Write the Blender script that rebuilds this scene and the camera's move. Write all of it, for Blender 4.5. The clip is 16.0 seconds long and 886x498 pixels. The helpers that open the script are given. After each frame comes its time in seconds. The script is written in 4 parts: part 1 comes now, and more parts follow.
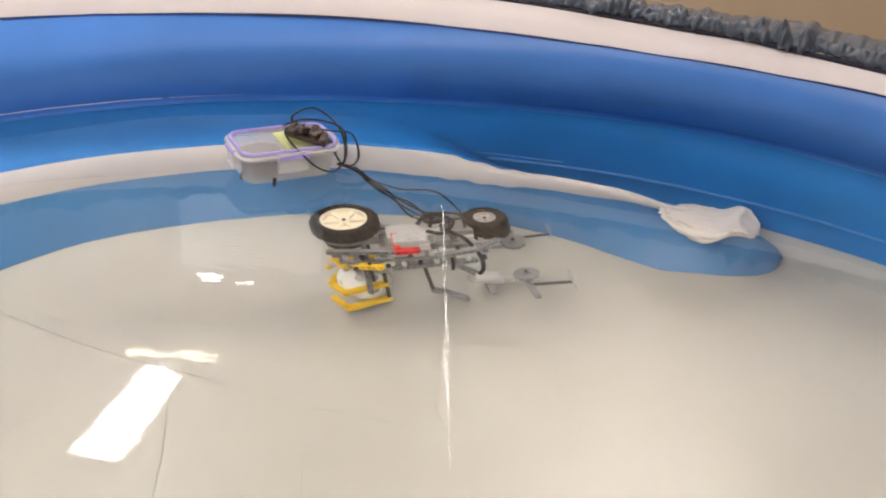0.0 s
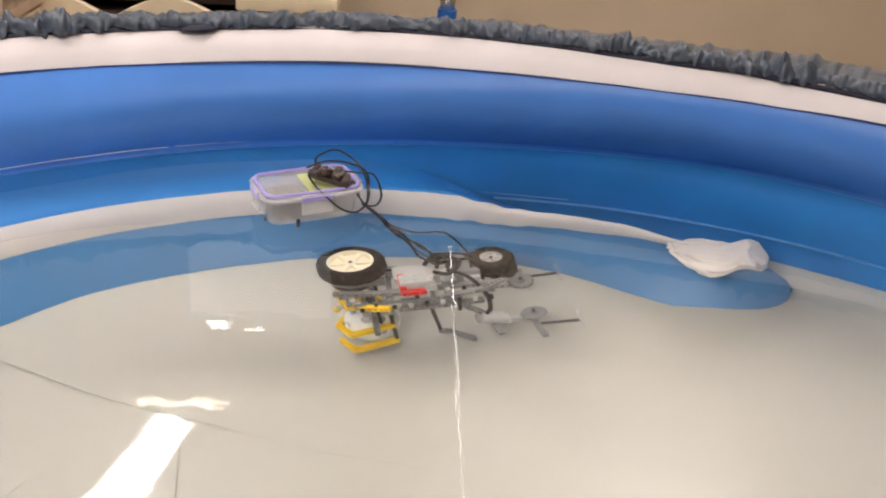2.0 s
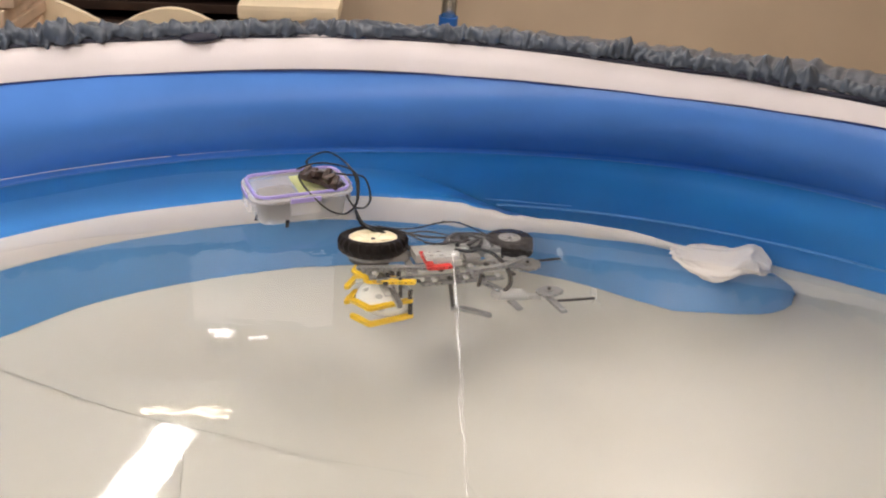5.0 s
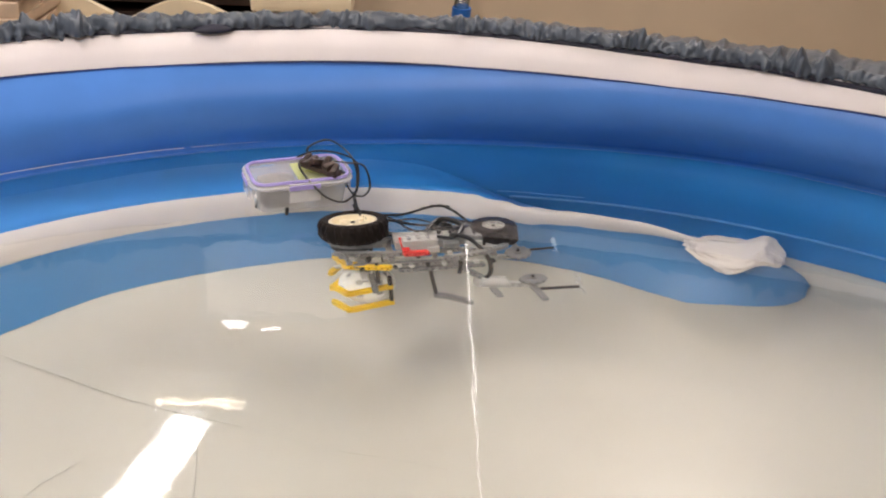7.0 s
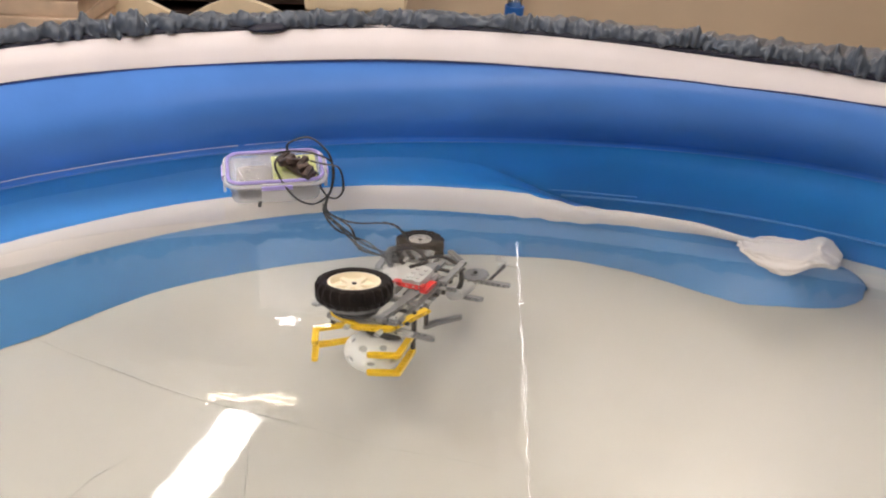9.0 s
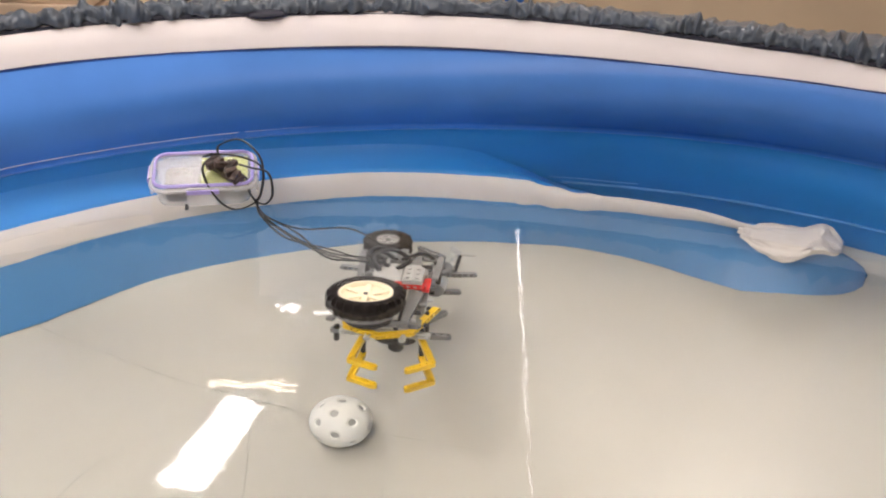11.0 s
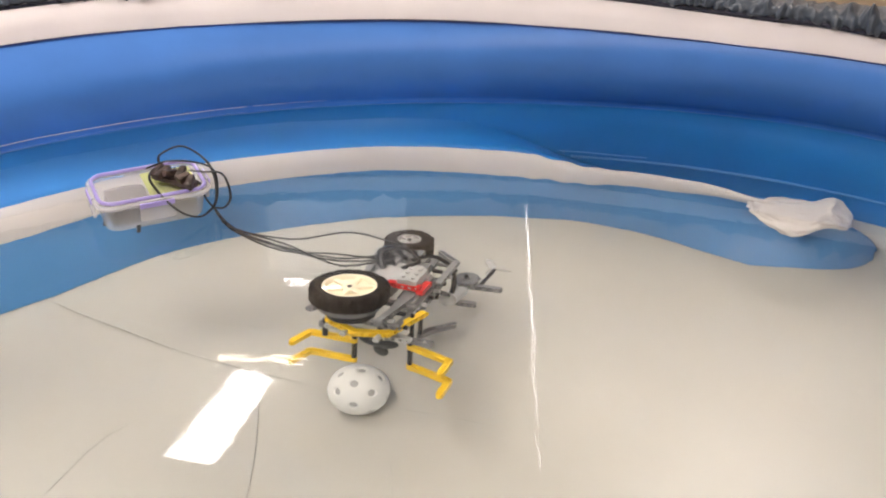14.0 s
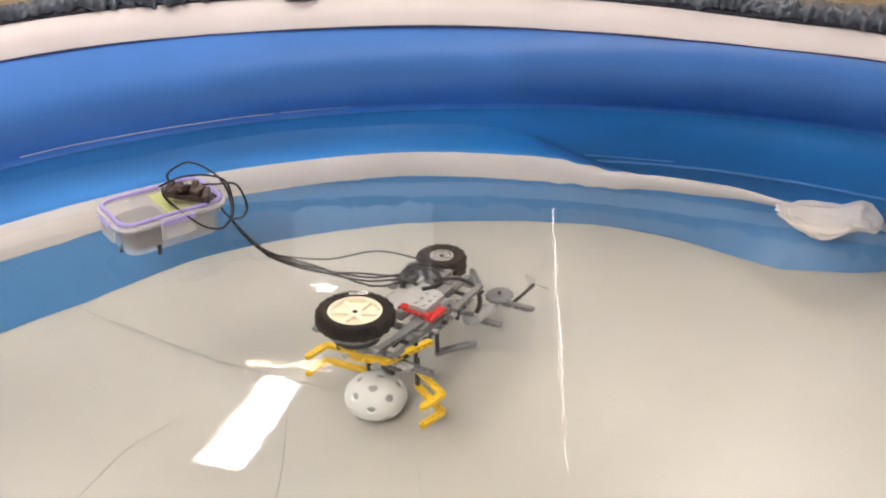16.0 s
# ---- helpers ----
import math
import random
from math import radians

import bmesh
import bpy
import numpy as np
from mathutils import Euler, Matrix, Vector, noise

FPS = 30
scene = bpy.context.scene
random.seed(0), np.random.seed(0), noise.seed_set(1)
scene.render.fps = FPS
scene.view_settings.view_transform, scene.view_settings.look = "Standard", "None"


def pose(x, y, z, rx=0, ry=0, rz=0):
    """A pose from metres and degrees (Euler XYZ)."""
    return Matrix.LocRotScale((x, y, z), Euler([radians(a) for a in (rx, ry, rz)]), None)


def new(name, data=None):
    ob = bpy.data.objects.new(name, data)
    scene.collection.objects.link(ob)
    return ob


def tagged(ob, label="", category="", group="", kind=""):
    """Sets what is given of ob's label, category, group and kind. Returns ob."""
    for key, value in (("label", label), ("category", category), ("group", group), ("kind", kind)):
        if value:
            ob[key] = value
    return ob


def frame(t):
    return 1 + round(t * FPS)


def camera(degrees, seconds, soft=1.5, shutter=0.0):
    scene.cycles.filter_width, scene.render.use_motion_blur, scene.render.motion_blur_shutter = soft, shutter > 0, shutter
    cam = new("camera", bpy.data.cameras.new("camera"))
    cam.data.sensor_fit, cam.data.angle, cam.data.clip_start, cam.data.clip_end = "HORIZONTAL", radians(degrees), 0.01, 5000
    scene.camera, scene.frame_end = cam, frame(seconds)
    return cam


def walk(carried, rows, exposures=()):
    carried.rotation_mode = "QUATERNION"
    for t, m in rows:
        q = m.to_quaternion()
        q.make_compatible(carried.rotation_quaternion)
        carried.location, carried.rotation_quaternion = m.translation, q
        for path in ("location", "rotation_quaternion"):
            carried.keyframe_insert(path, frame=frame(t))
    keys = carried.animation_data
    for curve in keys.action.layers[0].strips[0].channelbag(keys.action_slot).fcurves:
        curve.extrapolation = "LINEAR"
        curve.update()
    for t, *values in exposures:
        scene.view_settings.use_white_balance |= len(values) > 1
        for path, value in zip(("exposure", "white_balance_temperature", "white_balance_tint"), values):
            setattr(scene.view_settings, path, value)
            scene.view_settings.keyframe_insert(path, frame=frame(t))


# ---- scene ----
from math import sin, cos, pi, atan2, hypot, sqrt

EYE = (0.0, 0.0, 0.60)
WATER_Z, POOL_FLOOR, GROUND = 0.0, -0.27, -0.29
CX, CY = 0.05, 0.45          # middle of the pool

# rows: seconds, tilt, roll, turn of the hand-held camera
CAMERA_ROWS = [
    (0.0, -29.07, -4.21, -0.24),
    (0.5, -28.23, -3.21, -0.43),
    (1.0, -27.57, -2.85, -0.62),
    (1.5, -27.30, -2.69, -0.19),
    (2.0, -26.91, -2.69, -0.57),
    (2.5, -27.13, -2.46, -0.83),
    (3.0, -27.13, -2.15, -0.70),
    (3.5, -26.91, -2.16, -0.81),
    (4.0, -26.76, -2.16, -0.82),
    (6.5, -26.36, -2.37, -0.18),
    (7.0, -27.00, -2.00, -0.00),
    (7.5, -26.84, -1.63, 0.59),
    (8.0, -26.31, -1.22, 1.45),
    (8.5, -27.06, -0.96, 2.48),
    (9.0, -27.15, -1.18, 2.57),
    (11.5, -28.22, -1.12, 2.59),
    (12.0, -28.72, -0.90, 2.95),
    (12.5, -29.14, -0.98, 3.03),
    (13.0, -29.03, -0.86, 2.98),
    (13.5, -29.24, -0.84, 3.04),
    (14.0, -29.18, -0.92, 2.96),
    (14.5, -29.26, -1.07, 3.11),
    (15.0, -29.44, -1.02, 3.37),
    (15.5, -28.87, -0.44, 3.74),
    (16.0, -28.91, 0.01, 4.03),
]
cam = camera(44.0, 16.0, soft=2.0, shutter=0.3)
walk(cam, [(t, pose(*EYE, 90 + p, r, y)) for t, p, r, y in CAMERA_ROWS], [(0.0, -0.64, 6500, 15), (16.0, -0.64, 6500, 15)])

# ---- light ----
world = bpy.data.worlds.new("world")
world.use_nodes = True
scene.world = world
world.node_tree.nodes["Background"].inputs[0].default_value = (1.0, 0.93, 0.84, 1)
world.node_tree.nodes["Background"].inputs[1].default_value = 0.05


def area(name, at, sx, sy, watts, colour=(1.0, 0.9, 0.76)):
    data = bpy.data.lights.new(name, "AREA")
    data.shape, data.size, data.size_y, data.energy, data.color = "RECTANGLE", sx, sy, watts, colour
    ob = new(name, data)
    ob.matrix_world = pose(*at)
    return ob


CEILING = 2.1
# made-up lamps out of view that light the room: x, y, watts
UNSEEN_LAMPS = [(0.75, 2.35, 17), (-1.25, 1.25, 18), (-0.50, -0.35, 41)]
for lx, ly, watts in UNSEEN_LAMPS:
    area("unseen_lamp_light", (lx, ly, CEILING - 0.06), 0.60, 0.60, watts, (1.0, 0.94, 0.86))

# ---- materials ----


def mat(name, colour, rough=0.5, metal=0.0, vary=0.08, scale=30.0, bump=0.0, bump_scale=60.0, spec=0.5, transmission=0.0, alpha=1.0, ior=1.45,
        coat=0.0, emit=None, strength=0.0, stain=None, stain_scale=3.0, stain_amount=0.3, per_piece=0.0):
    m = bpy.data.materials.new(name)
    m.use_nodes = True
    nt = m.node_tree
    b = nt.nodes["Principled BSDF"]
    b.inputs["Roughness"].default_value, b.inputs["Metallic"].default_value = rough, metal
    b.inputs["Specular IOR Level"].default_value, b.inputs["IOR"].default_value = spec, ior
    b.inputs["Transmission Weight"].default_value, b.inputs["Alpha"].default_value = transmission, alpha
    b.inputs["Coat Weight"].default_value = coat
    co = nt.nodes.new("ShaderNodeTexCoord")
    n = nt.nodes.new("ShaderNodeTexNoise")
    n.inputs["Scale"].default_value, n.inputs["Detail"].default_value = scale, 6.0
    nt.links.new(co.outputs["Object"], n.inputs["Vector"])
    ramp = nt.nodes.new("ShaderNodeMapRange")
    ramp.inputs[1].default_value, ramp.inputs[2].default_value = 0.3, 0.7
    ramp.inputs[3].default_value, ramp.inputs[4].default_value = 1 - vary, 1 + vary
    nt.links.new(n.outputs["Fac"], ramp.inputs[0])
    mul = nt.nodes.new("ShaderNodeVectorMath")
    mul.operation = "SCALE"
    mul.inputs[0].default_value = colour
    nt.links.new(ramp.outputs[0], mul.inputs["Scale"])
    out = mul.outputs[0]
    if stain:
        n2 = nt.nodes.new("ShaderNodeTexNoise")
        n2.inputs["Scale"].default_value, n2.inputs["Detail"].default_value = stain_scale, 8.0
        nt.links.new(co.outputs["Object"], n2.inputs["Vector"])
        r2 = nt.nodes.new("ShaderNodeMapRange")
        r2.inputs[1].default_value, r2.inputs[2].default_value = 0.45, 0.75
        r2.inputs[3].default_value, r2.inputs[4].default_value = 0.0, stain_amount
        nt.links.new(n2.outputs["Fac"], r2.inputs[0])
        mx = nt.nodes.new("ShaderNodeMix")
        mx.data_type = "RGBA"
        nt.links.new(r2.outputs[0], mx.inputs[0])
        nt.links.new(out, mx.inputs[6])
        mx.inputs[7].default_value = (*stain, 1)
        out = mx.outputs[2]
    nt.links.new(out, b.inputs["Base Color"])
    if bump:
        n3 = nt.nodes.new("ShaderNodeTexNoise")
        n3.inputs["Scale"].default_value, n3.inputs["Detail"].default_value = bump_scale, 4.0
        nt.links.new(co.outputs["Object"], n3.inputs["Vector"])
        bp = nt.nodes.new("ShaderNodeBump")
        bp.inputs["Strength"].default_value, bp.inputs["Distance"].default_value = bump, 0.003
        nt.links.new(n3.outputs["Fac"], bp.inputs["Height"])
        nt.links.new(bp.outputs[0], b.inputs["Normal"])
    if emit:
        b.inputs["Emission Color"].default_value = (*emit, 1)
        b.inputs["Emission Strength"].default_value = strength
    return m


RING_WHITE = mat("white_vinyl", (0.85, 0.775, 0.775), 0.45, vary=0.03, scale=14, bump=0.12, bump_scale=45)
RING_BLUE = mat("blue_vinyl", (0.062, 0.22, 0.66), 0.42, vary=0.06, scale=9, bump=0.10, bump_scale=40)
WALL_BLUE = mat("deep_blue_vinyl", (0.010, 0.175, 0.49), 0.45, vary=0.12, scale=6, bump=0.15, bump_scale=12)
LIGHT_BLUE = mat("light_blue_vinyl", (0.066, 0.215, 0.44), 0.45, vary=0.08, scale=7, bump=0.2, bump_scale=14)
STRIPE_WHITE = mat("white_stripe_vinyl", (0.58, 0.525, 0.485), 0.45, vary=0.05, scale=10, bump=0.25, bump_scale=18)
FLOOR_VINYL = mat("pale_floor_vinyl", (0.445, 0.42, 0.365), 0.24, vary=0.03, scale=5, bump=0.10, bump_scale=9, stain=(0.55, 0.55, 0.50), stain_scale=2.5, stain_amount=0.25)
CREASE_SHADE = mat("crease_shade_vinyl", (0.36, 0.345, 0.30), 0.4, vary=0.1)
SEAM = mat("navy_seam", (0.02, 0.05, 0.22), 0.5)
TARP = mat("grey_tarpaulin", (0.085, 0.102, 0.132), 0.34, vary=0.18, scale=25, bump=0.35, bump_scale=60)
TARP_DARK = mat("navy_tarpaulin_lining", (0.012, 0.012, 0.03), 0.5)
BEIGE = mat("beige_wall_paint", (0.68, 0.54, 0.395), 0.7, vary=0.05, scale=4, bump=0.05)
FAR_WALL = mat("cream_wall_paint", (0.75, 0.68, 0.56), 0.7, vary=0.04, scale=3)
CEIL = mat("white_ceiling_paint", (0.70, 0.67, 0.60), 0.8, vary=0.03)
GROUND_M = mat("grey_floor_tile", (0.22, 0.20, 0.17), 0.5, vary=0.15, scale=8)
LAMP_GLOW = mat("lamp_diffuser", (0.9, 0.9, 0.9), 0.5, emit=(1.0, 0.95, 0.86), strength=18.0)
TUBE_GLOW = mat("bright_lamp_glass", (0.9, 0.9, 0.9), 0.4, emit=(1.0, 0.96, 0.90), strength=42.0)
DIM_GLOW = mat("dim_lamp_glass", (0.9, 0.9, 0.9), 0.4, emit=(1.0, 0.94, 0.86), strength=22.0)
PROP = mat("clear_propeller_plastic", (0.75, 0.76, 0.76), 0.2, alpha=0.16, vary=0.03)
PANE_GLOW = mat("pane_glow", (0.8, 0.8, 0.8), 0.5, emit=(1.0, 0.95, 0.88), strength=0.75)
SPILL_GLOW = mat("warm_spill_glow", (0.9, 0.8, 0.6), 0.5, emit=(1.0, 0.86, 0.62), strength=30.0)
LAMP_FRAME = mat("lamp_frame", (0.7, 0.7, 0.7), 0.4)
CARD = mat("brown_cardboard", (0.66, 0.50, 0.37), 0.8, vary=0.12, scale=20, bump=0.2)
PLY = mat("pale_plywood", (0.84, 0.70, 0.50), 0.6, vary=0.06, scale=18)
DARK_WOOD = mat("dark_wood", (0.035, 0.018, 0.012), 0.5, vary=0.25, scale=20)
STEEL = mat("brushed_steel", (0.55, 0.52, 0.47), 0.25, metal=1.0)
COLLAR = mat("blue_plastic", (0.02, 0.14, 0.50), 0.35)
RUBBER = mat("black_rubber", (0.011, 0.0072, 0.006), 0.6, vary=0.3, scale=80, bump=0.2, bump_scale=200, spec=0.22)
RIM_WHITE = mat("cream_plastic", (0.85, 0.76, 0.58), 0.3, vary=0.03)
RIM_GREY = mat("pale_grey_plastic", (0.38, 0.36, 0.34), 0.35)
GREY = mat("dark_grey_plastic", (0.19, 0.19, 0.19), 0.35, vary=0.08)
LGREY = mat("light_grey_plastic", (0.42, 0.41, 0.39), 0.35, vary=0.06)
BLACK = mat("black_plastic", (0.014, 0.014, 0.016), 0.3)
RED = mat("red_plastic", (0.62, 0.02, 0.02), 0.3)
YELLOW = mat("yellow_plastic", (0.78, 0.48, 0.01), 0.3, vary=0.04)
BALL_M = mat("white_ball_plastic", (0.80, 0.78, 0.72), 0.4, vary=0.04, scale=40)
BALL_SHADE = mat("ball_hollow_shade", (0.42, 0.41, 0.38), 0.6)
CLEAR = mat("translucent_plastic", (0.86, 0.84, 0.86), 0.22, alpha=0.36, vary=0.03)
LID_M = mat("clear_lid_plastic", (0.85, 0.82, 0.84), 0.15, alpha=0.22, vary=0.03)
PURPLE = mat("purple_seal", (0.42, 0.35, 0.74), 0.35)
LIME = mat("lime_paper", (0.56, 0.62, 0.16), 0.6, vary=0.06)
BATTERY = mat("battery_grey", (0.045, 0.040, 0.038), 0.35, vary=0.3, scale=60)
PLUG = mat("dark_brown_plug", (0.075, 0.050, 0.042), 0.35, vary=0.7, scale=140, bump=0.5, bump_scale=160)
CABLE = mat("black_cable", (0.010, 0.010, 0.011), 0.32)


def water_material():
    m = bpy.data.materials.new("pool_water")
    m.use_nodes = True
    nt = m.node_tree
    nt.nodes.remove(nt.nodes["Principled BSDF"])
    g = nt.nodes.new("ShaderNodeBsdfRefraction")
    g.inputs["Roughness"].default_value, g.inputs["IOR"].default_value = 0.05, 1.33
    g.inputs["Color"].default_value = (0.97, 0.99, 0.99, 1)
    gl = nt.nodes.new("ShaderNodeBsdfGlossy")
    gl.inputs["Roughness"].default_value = 0.0
    gl.inputs["Color"].default_value = (1, 1, 1, 1)
    fr = nt.nodes.new("ShaderNodeFresnel")
    fr.inputs["IOR"].default_value = 1.33
    mix = nt.nodes.new("ShaderNodeMixShader")
    nt.links.new(fr.outputs[0], mix.inputs[0])
    nt.links.new(g.outputs[0], mix.inputs[1])
    nt.links.new(gl.outputs[0], mix.inputs[2])
    haze_film = nt.nodes.new("ShaderNodeBsdfDiffuse")          # pale veil that stands for haze in the water
    haze_film.inputs["Color"].default_value = (0.72, 0.71, 0.68, 1)
    hazed = nt.nodes.new("ShaderNodeMixShader")
    hazed.inputs[0].default_value = 0.008
    nt.links.new(mix.outputs[0], hazed.inputs[1])
    nt.links.new(haze_film.outputs[0], hazed.inputs[2])
    co = nt.nodes.new("ShaderNodeTexCoord")
    n = nt.nodes.new("ShaderNodeTexNoise")
    n.inputs["Scale"].default_value, n.inputs["Detail"].default_value, n.inputs["Distortion"].default_value = 25.0, 2.0, 0.5
    b = nt.nodes.new("ShaderNodeBump")
    b.inputs["Strength"].default_value, b.inputs["Distance"].default_value = 1.0, 0.00015
    nt.links.new(co.outputs["Object"], n.inputs["Vector"])
    nt.links.new(n.outputs["Fac"], b.inputs["Height"])
    for node in (g, gl, fr):
        nt.links.new(b.outputs[0], node.inputs["Normal"])
    nt.links.new(hazed.outputs[0], nt.nodes["Material Output"].inputs["Surface"])
    return m


WATER = water_material()

# ---- mesh helpers ----


def mesh_of(name, bm, mats, smooth=False):
    me = bpy.data.meshes.new(name)
    bmesh.ops.recalc_face_normals(bm, faces=bm.faces)
    bm.to_mesh(me)
    bm.free()
    for mm in (mats if isinstance(mats, (list, tuple)) else [mats]):
        me.materials.append(mm)
    if smooth:
        for p in me.polygons:
            p.use_smooth = True
    return me


def part(name, bm, material, parent=None, label="", smooth=False, m=None):
    ob = new(name, mesh_of(name, bm, material, smooth))
    if parent is not None:
        ob.parent = parent
    if m is not None:
        ob.matrix_basis = m
    if label:
        ob["label"] = label
    return ob


def box(sx, sy, sz, bevel=0.0, m=None, bm=None):
    b = bmesh.new()
    bmesh.ops.create_cube(b, size=1.0, matrix=Matrix.Diagonal((sx, sy, sz, 1)))
    if bevel:
        bmesh.ops.bevel(b, geom=b.edges[:], offset=bevel, segments=2, affect="EDGES", profile=0.7)
    if m is not None:
        b.transform(m)
    if bm is None:
        return b
    me = bpy.data.meshes.new("t")
    b.to_mesh(me)
    b.free()
    bm.from_mesh(me)
    bpy.data.meshes.remove(me)
    return bm


def join(bm, b):
    me = bpy.data.meshes.new("t")
    b.to_mesh(me)
    b.free()
    bm.from_mesh(me)
    bpy.data.meshes.remove(me)
    return bm


def lathe(profile, n=48, closed=False, m=None, wobble=None):
    """Turns (radius, height) points round z."""
    b = bmesh.new()
    rows = []
    for i in range(n):
        a = 2 * pi * i / n
        rows.append([b.verts.new(((r + (wobble(a, k) if wobble else 0)) * cos(a), (r + (wobble(a, k) if wobble else 0)) * sin(a), z)) for k, (r, z) in enumerate(profile)])
    k = len(profile)
    for i in range(n):
        p, q = rows[i], rows[(i + 1) % n]
        for j in range(k if closed else k - 1):
            b.faces.new((p[j], q[j], q[(j + 1) % k], p[(j + 1) % k]))
    if m is not None:
        b.transform(m)
    return b


def tube(points, radius, sides=8, caps=True, bm=None, flat=1.0):
    """A round bar along a line of points."""
    b = bm or bmesh.new()
    pts = [Vector(p) for p in points]
    rings = []
    up = Vector((0.13, 0.21, 1)).normalized()
    for i, p in enumerate(pts):
        d = (pts[min(i + 1, len(pts) - 1)] - pts[max(i - 1, 0)]).normalized()
        s = d.cross(up)
        if s.length < 1e-4:
            s = d.cross(Vector((1, 0, 0)))
        s.normalize()
        u = s.cross(d)
        rings.append([b.verts.new(p + radius * (cos(2 * pi * k / sides) * s + flat * sin(2 * pi * k / sides) * u)) for k in range(sides)])
    for p, q in zip(rings, rings[1:]):
        for k in range(sides):
            b.faces.new((p[k], p[(k + 1) % sides], q[(k + 1) % sides], q[k]))
    if caps:
        b.faces.new(rings[0][::-1])
        b.faces.new(rings[-1])
    return b


def spline(points, n=8):
    """A smooth line through the points."""
    pts = [Vector(p) for p in points]
    out = []
    for i in range(len(pts) - 1):
        a, b, c, d = pts[max(i - 1, 0)], pts[i], pts[i + 1], pts[min(i + 2, len(pts) - 1)]
        for k in range(n):
            t = k / n
            out.append(0.5 * (2 * b + (c - a) * t + (2 * a - 5 * b + 4 * c - d) * t * t + (3 * b - a - 3 * c + d) * t ** 3))
    out.append(pts[-1])
    return out


UNIT = 0.008


def beam(p0, p1, hole=(0, 0, 1), thick=0.0076, width=0.0076, bm=None, bore=0.0026):
    """A studless beam from hole centre p0 to hole centre p1, its round holes along the direction hole."""
    b = bm or bmesh.new()
    p0, p1 = Vector(p0), Vector(p1)
    x = (p1 - p0).normalized()
    z = Vector(hole)
    z = (z - z.dot(x) * x).normalized()
    y = z.cross(x)
    n = max(2, round((p1 - p0).length / UNIT) + 1)
    step = (p1 - p0).length / (n - 1)
    w, h, r = width / 2, thick / 2, bore
    for i in range(n):
        c = p0 + x * step * i
        outer = []
        for k in range(8):
            a = 2 * pi * k / 8
            ux, uy = cos(a), sin(a)
            if (ux > 0.1 and i == n - 1) or (ux < -0.1 and i == 0):
                outer.append((ux * w, uy * w))
            else:
                s = step / 2
                outer.append((s * (1 if ux > 0.1 else -1 if ux < -0.1 else 0), w * (1 if uy > 0.1 else -1 if uy < -0.1 else 0)))
        ring = {}
        for side in (-1, 1):
            ring[side] = ([b.verts.new(c + x * ox + y * oy + z * h * side) for ox, oy in outer],
                          [b.verts.new(c + x * r * cos(2 * pi * k / 8) + y * r * sin(2 * pi * k / 8) + z * h * side) for k in range(8)])
            o, q = ring[side]
            for k in range(8):
                b.faces.new((o[k], o[(k + 1) % 8], q[(k + 1) % 8], q[k]))
        for k in range(8):
            kk = (k + 1) % 8
            b.faces.new((ring[1][1][k], ring[1][1][kk], ring[-1][1][kk], ring[-1][1][k]))
            mid = (outer[k][0] + outer[kk][0]) / 2
            inside = abs(abs(mid) - step / 2) < 1e-6 and not ((mid > 0 and i == n - 1) or (mid < 0 and i == 0))
            if not inside:
                b.faces.new((ring[-1][0][k], ring[-1][0][kk], ring[1][0][kk], ring[1][0][k]))
    return b

# ---- the pool ----


def at(phi, r, z):
    """A place by its bearing from the pool's middle (degrees, 0 ahead, clockwise), its distance and height."""
    a = radians(phi)
    return Vector((CX + r * sin(a), CY + r * cos(a), z))


def sheet(rows, mats_of, closed_u=True, bm=None):
    """Faces over a grid of points; mats_of(i, j) gives the material slot."""
    b = bm or bmesh.new()
    g = [[b.verts.new(p) for p in row] for row in rows]
    n = len(g)
    for i in range(n if closed_u else n - 1):
        for j in range(len(g[0]) - 1):
            fc = b.faces.new((g[i][j], g[(i + 1) % n][j], g[(i + 1) % n][j + 1], g[i][j + 1]))
            fc.material_index = mats_of(i, j)
            fc.smooth = True
    return b


def eased(phi, keys, values):
    """A value by bearing, softened over a few degrees; the pool is not quite round."""
    p = (phi + 180) % 360 - 180
    return sum(float(np.interp(p + d, keys, values)) for d in (-6, -3, 0, 3, 6)) / 5


def seam_r(phi):
    return eased(phi, [-180, -60, -32, -17, -6, 9, 17.5, 26, 33, 60, 180], [1.10, 1.15, 1.138, 1.095, 1.077, 1.047, 1.044, 1.053, 1.066, 1.10, 1.10])


def water_r(phi):
    return eased(phi, [-180, -60, -34, -13, 0, 9, 18, 26, 33, 60, 180], [1.10, 1.10, 1.095, 1.0905, 1.089, 1.100, 1.115, 1.118, 1.111, 1.10, 1.10])


def wave(phi, s=0.0):
    return noise.noise(Vector((phi * 0.07, s, 0.3)))


pool = new("inflatable_pool")
tagged(pool, "round inflatable vinyl pool, blue inside with white top ring", "pool")
pool.location = (CX, CY, GROUND)
INV = Matrix.Translation((-CX, -CY, -GROUND))
STEP = [i * 1.5 for i in range(240)]

# upper ring: white top
prof = [(0.0, 0.122), (0.006, 0.138), (0.018, 0.154), (0.040, 0.164), (0.070, 0.165), (0.12, 0.154), (0.175, 0.125), (0.212, 0.08), (0.222, 0.02), (0.21, -0.05), (0.20, -0.14), (0.20, GROUND)]
b = sheet([[at(p, seam_r(p) + o, z + 0.003 * wave(p, o * 9)) for o, z in prof] for p in STEP], lambda i, j: 0)
b.transform(INV)
part("upper_ring_top", b, RING_WHITE, pool, "white vinyl top of the inflated ring")

# upper ring: blue inner side, bulging and drawn in under the water
blue = [(i / 18, 0.120 * (1 - i / 18)) for i in range(19)] + [(1.0, -0.018)]


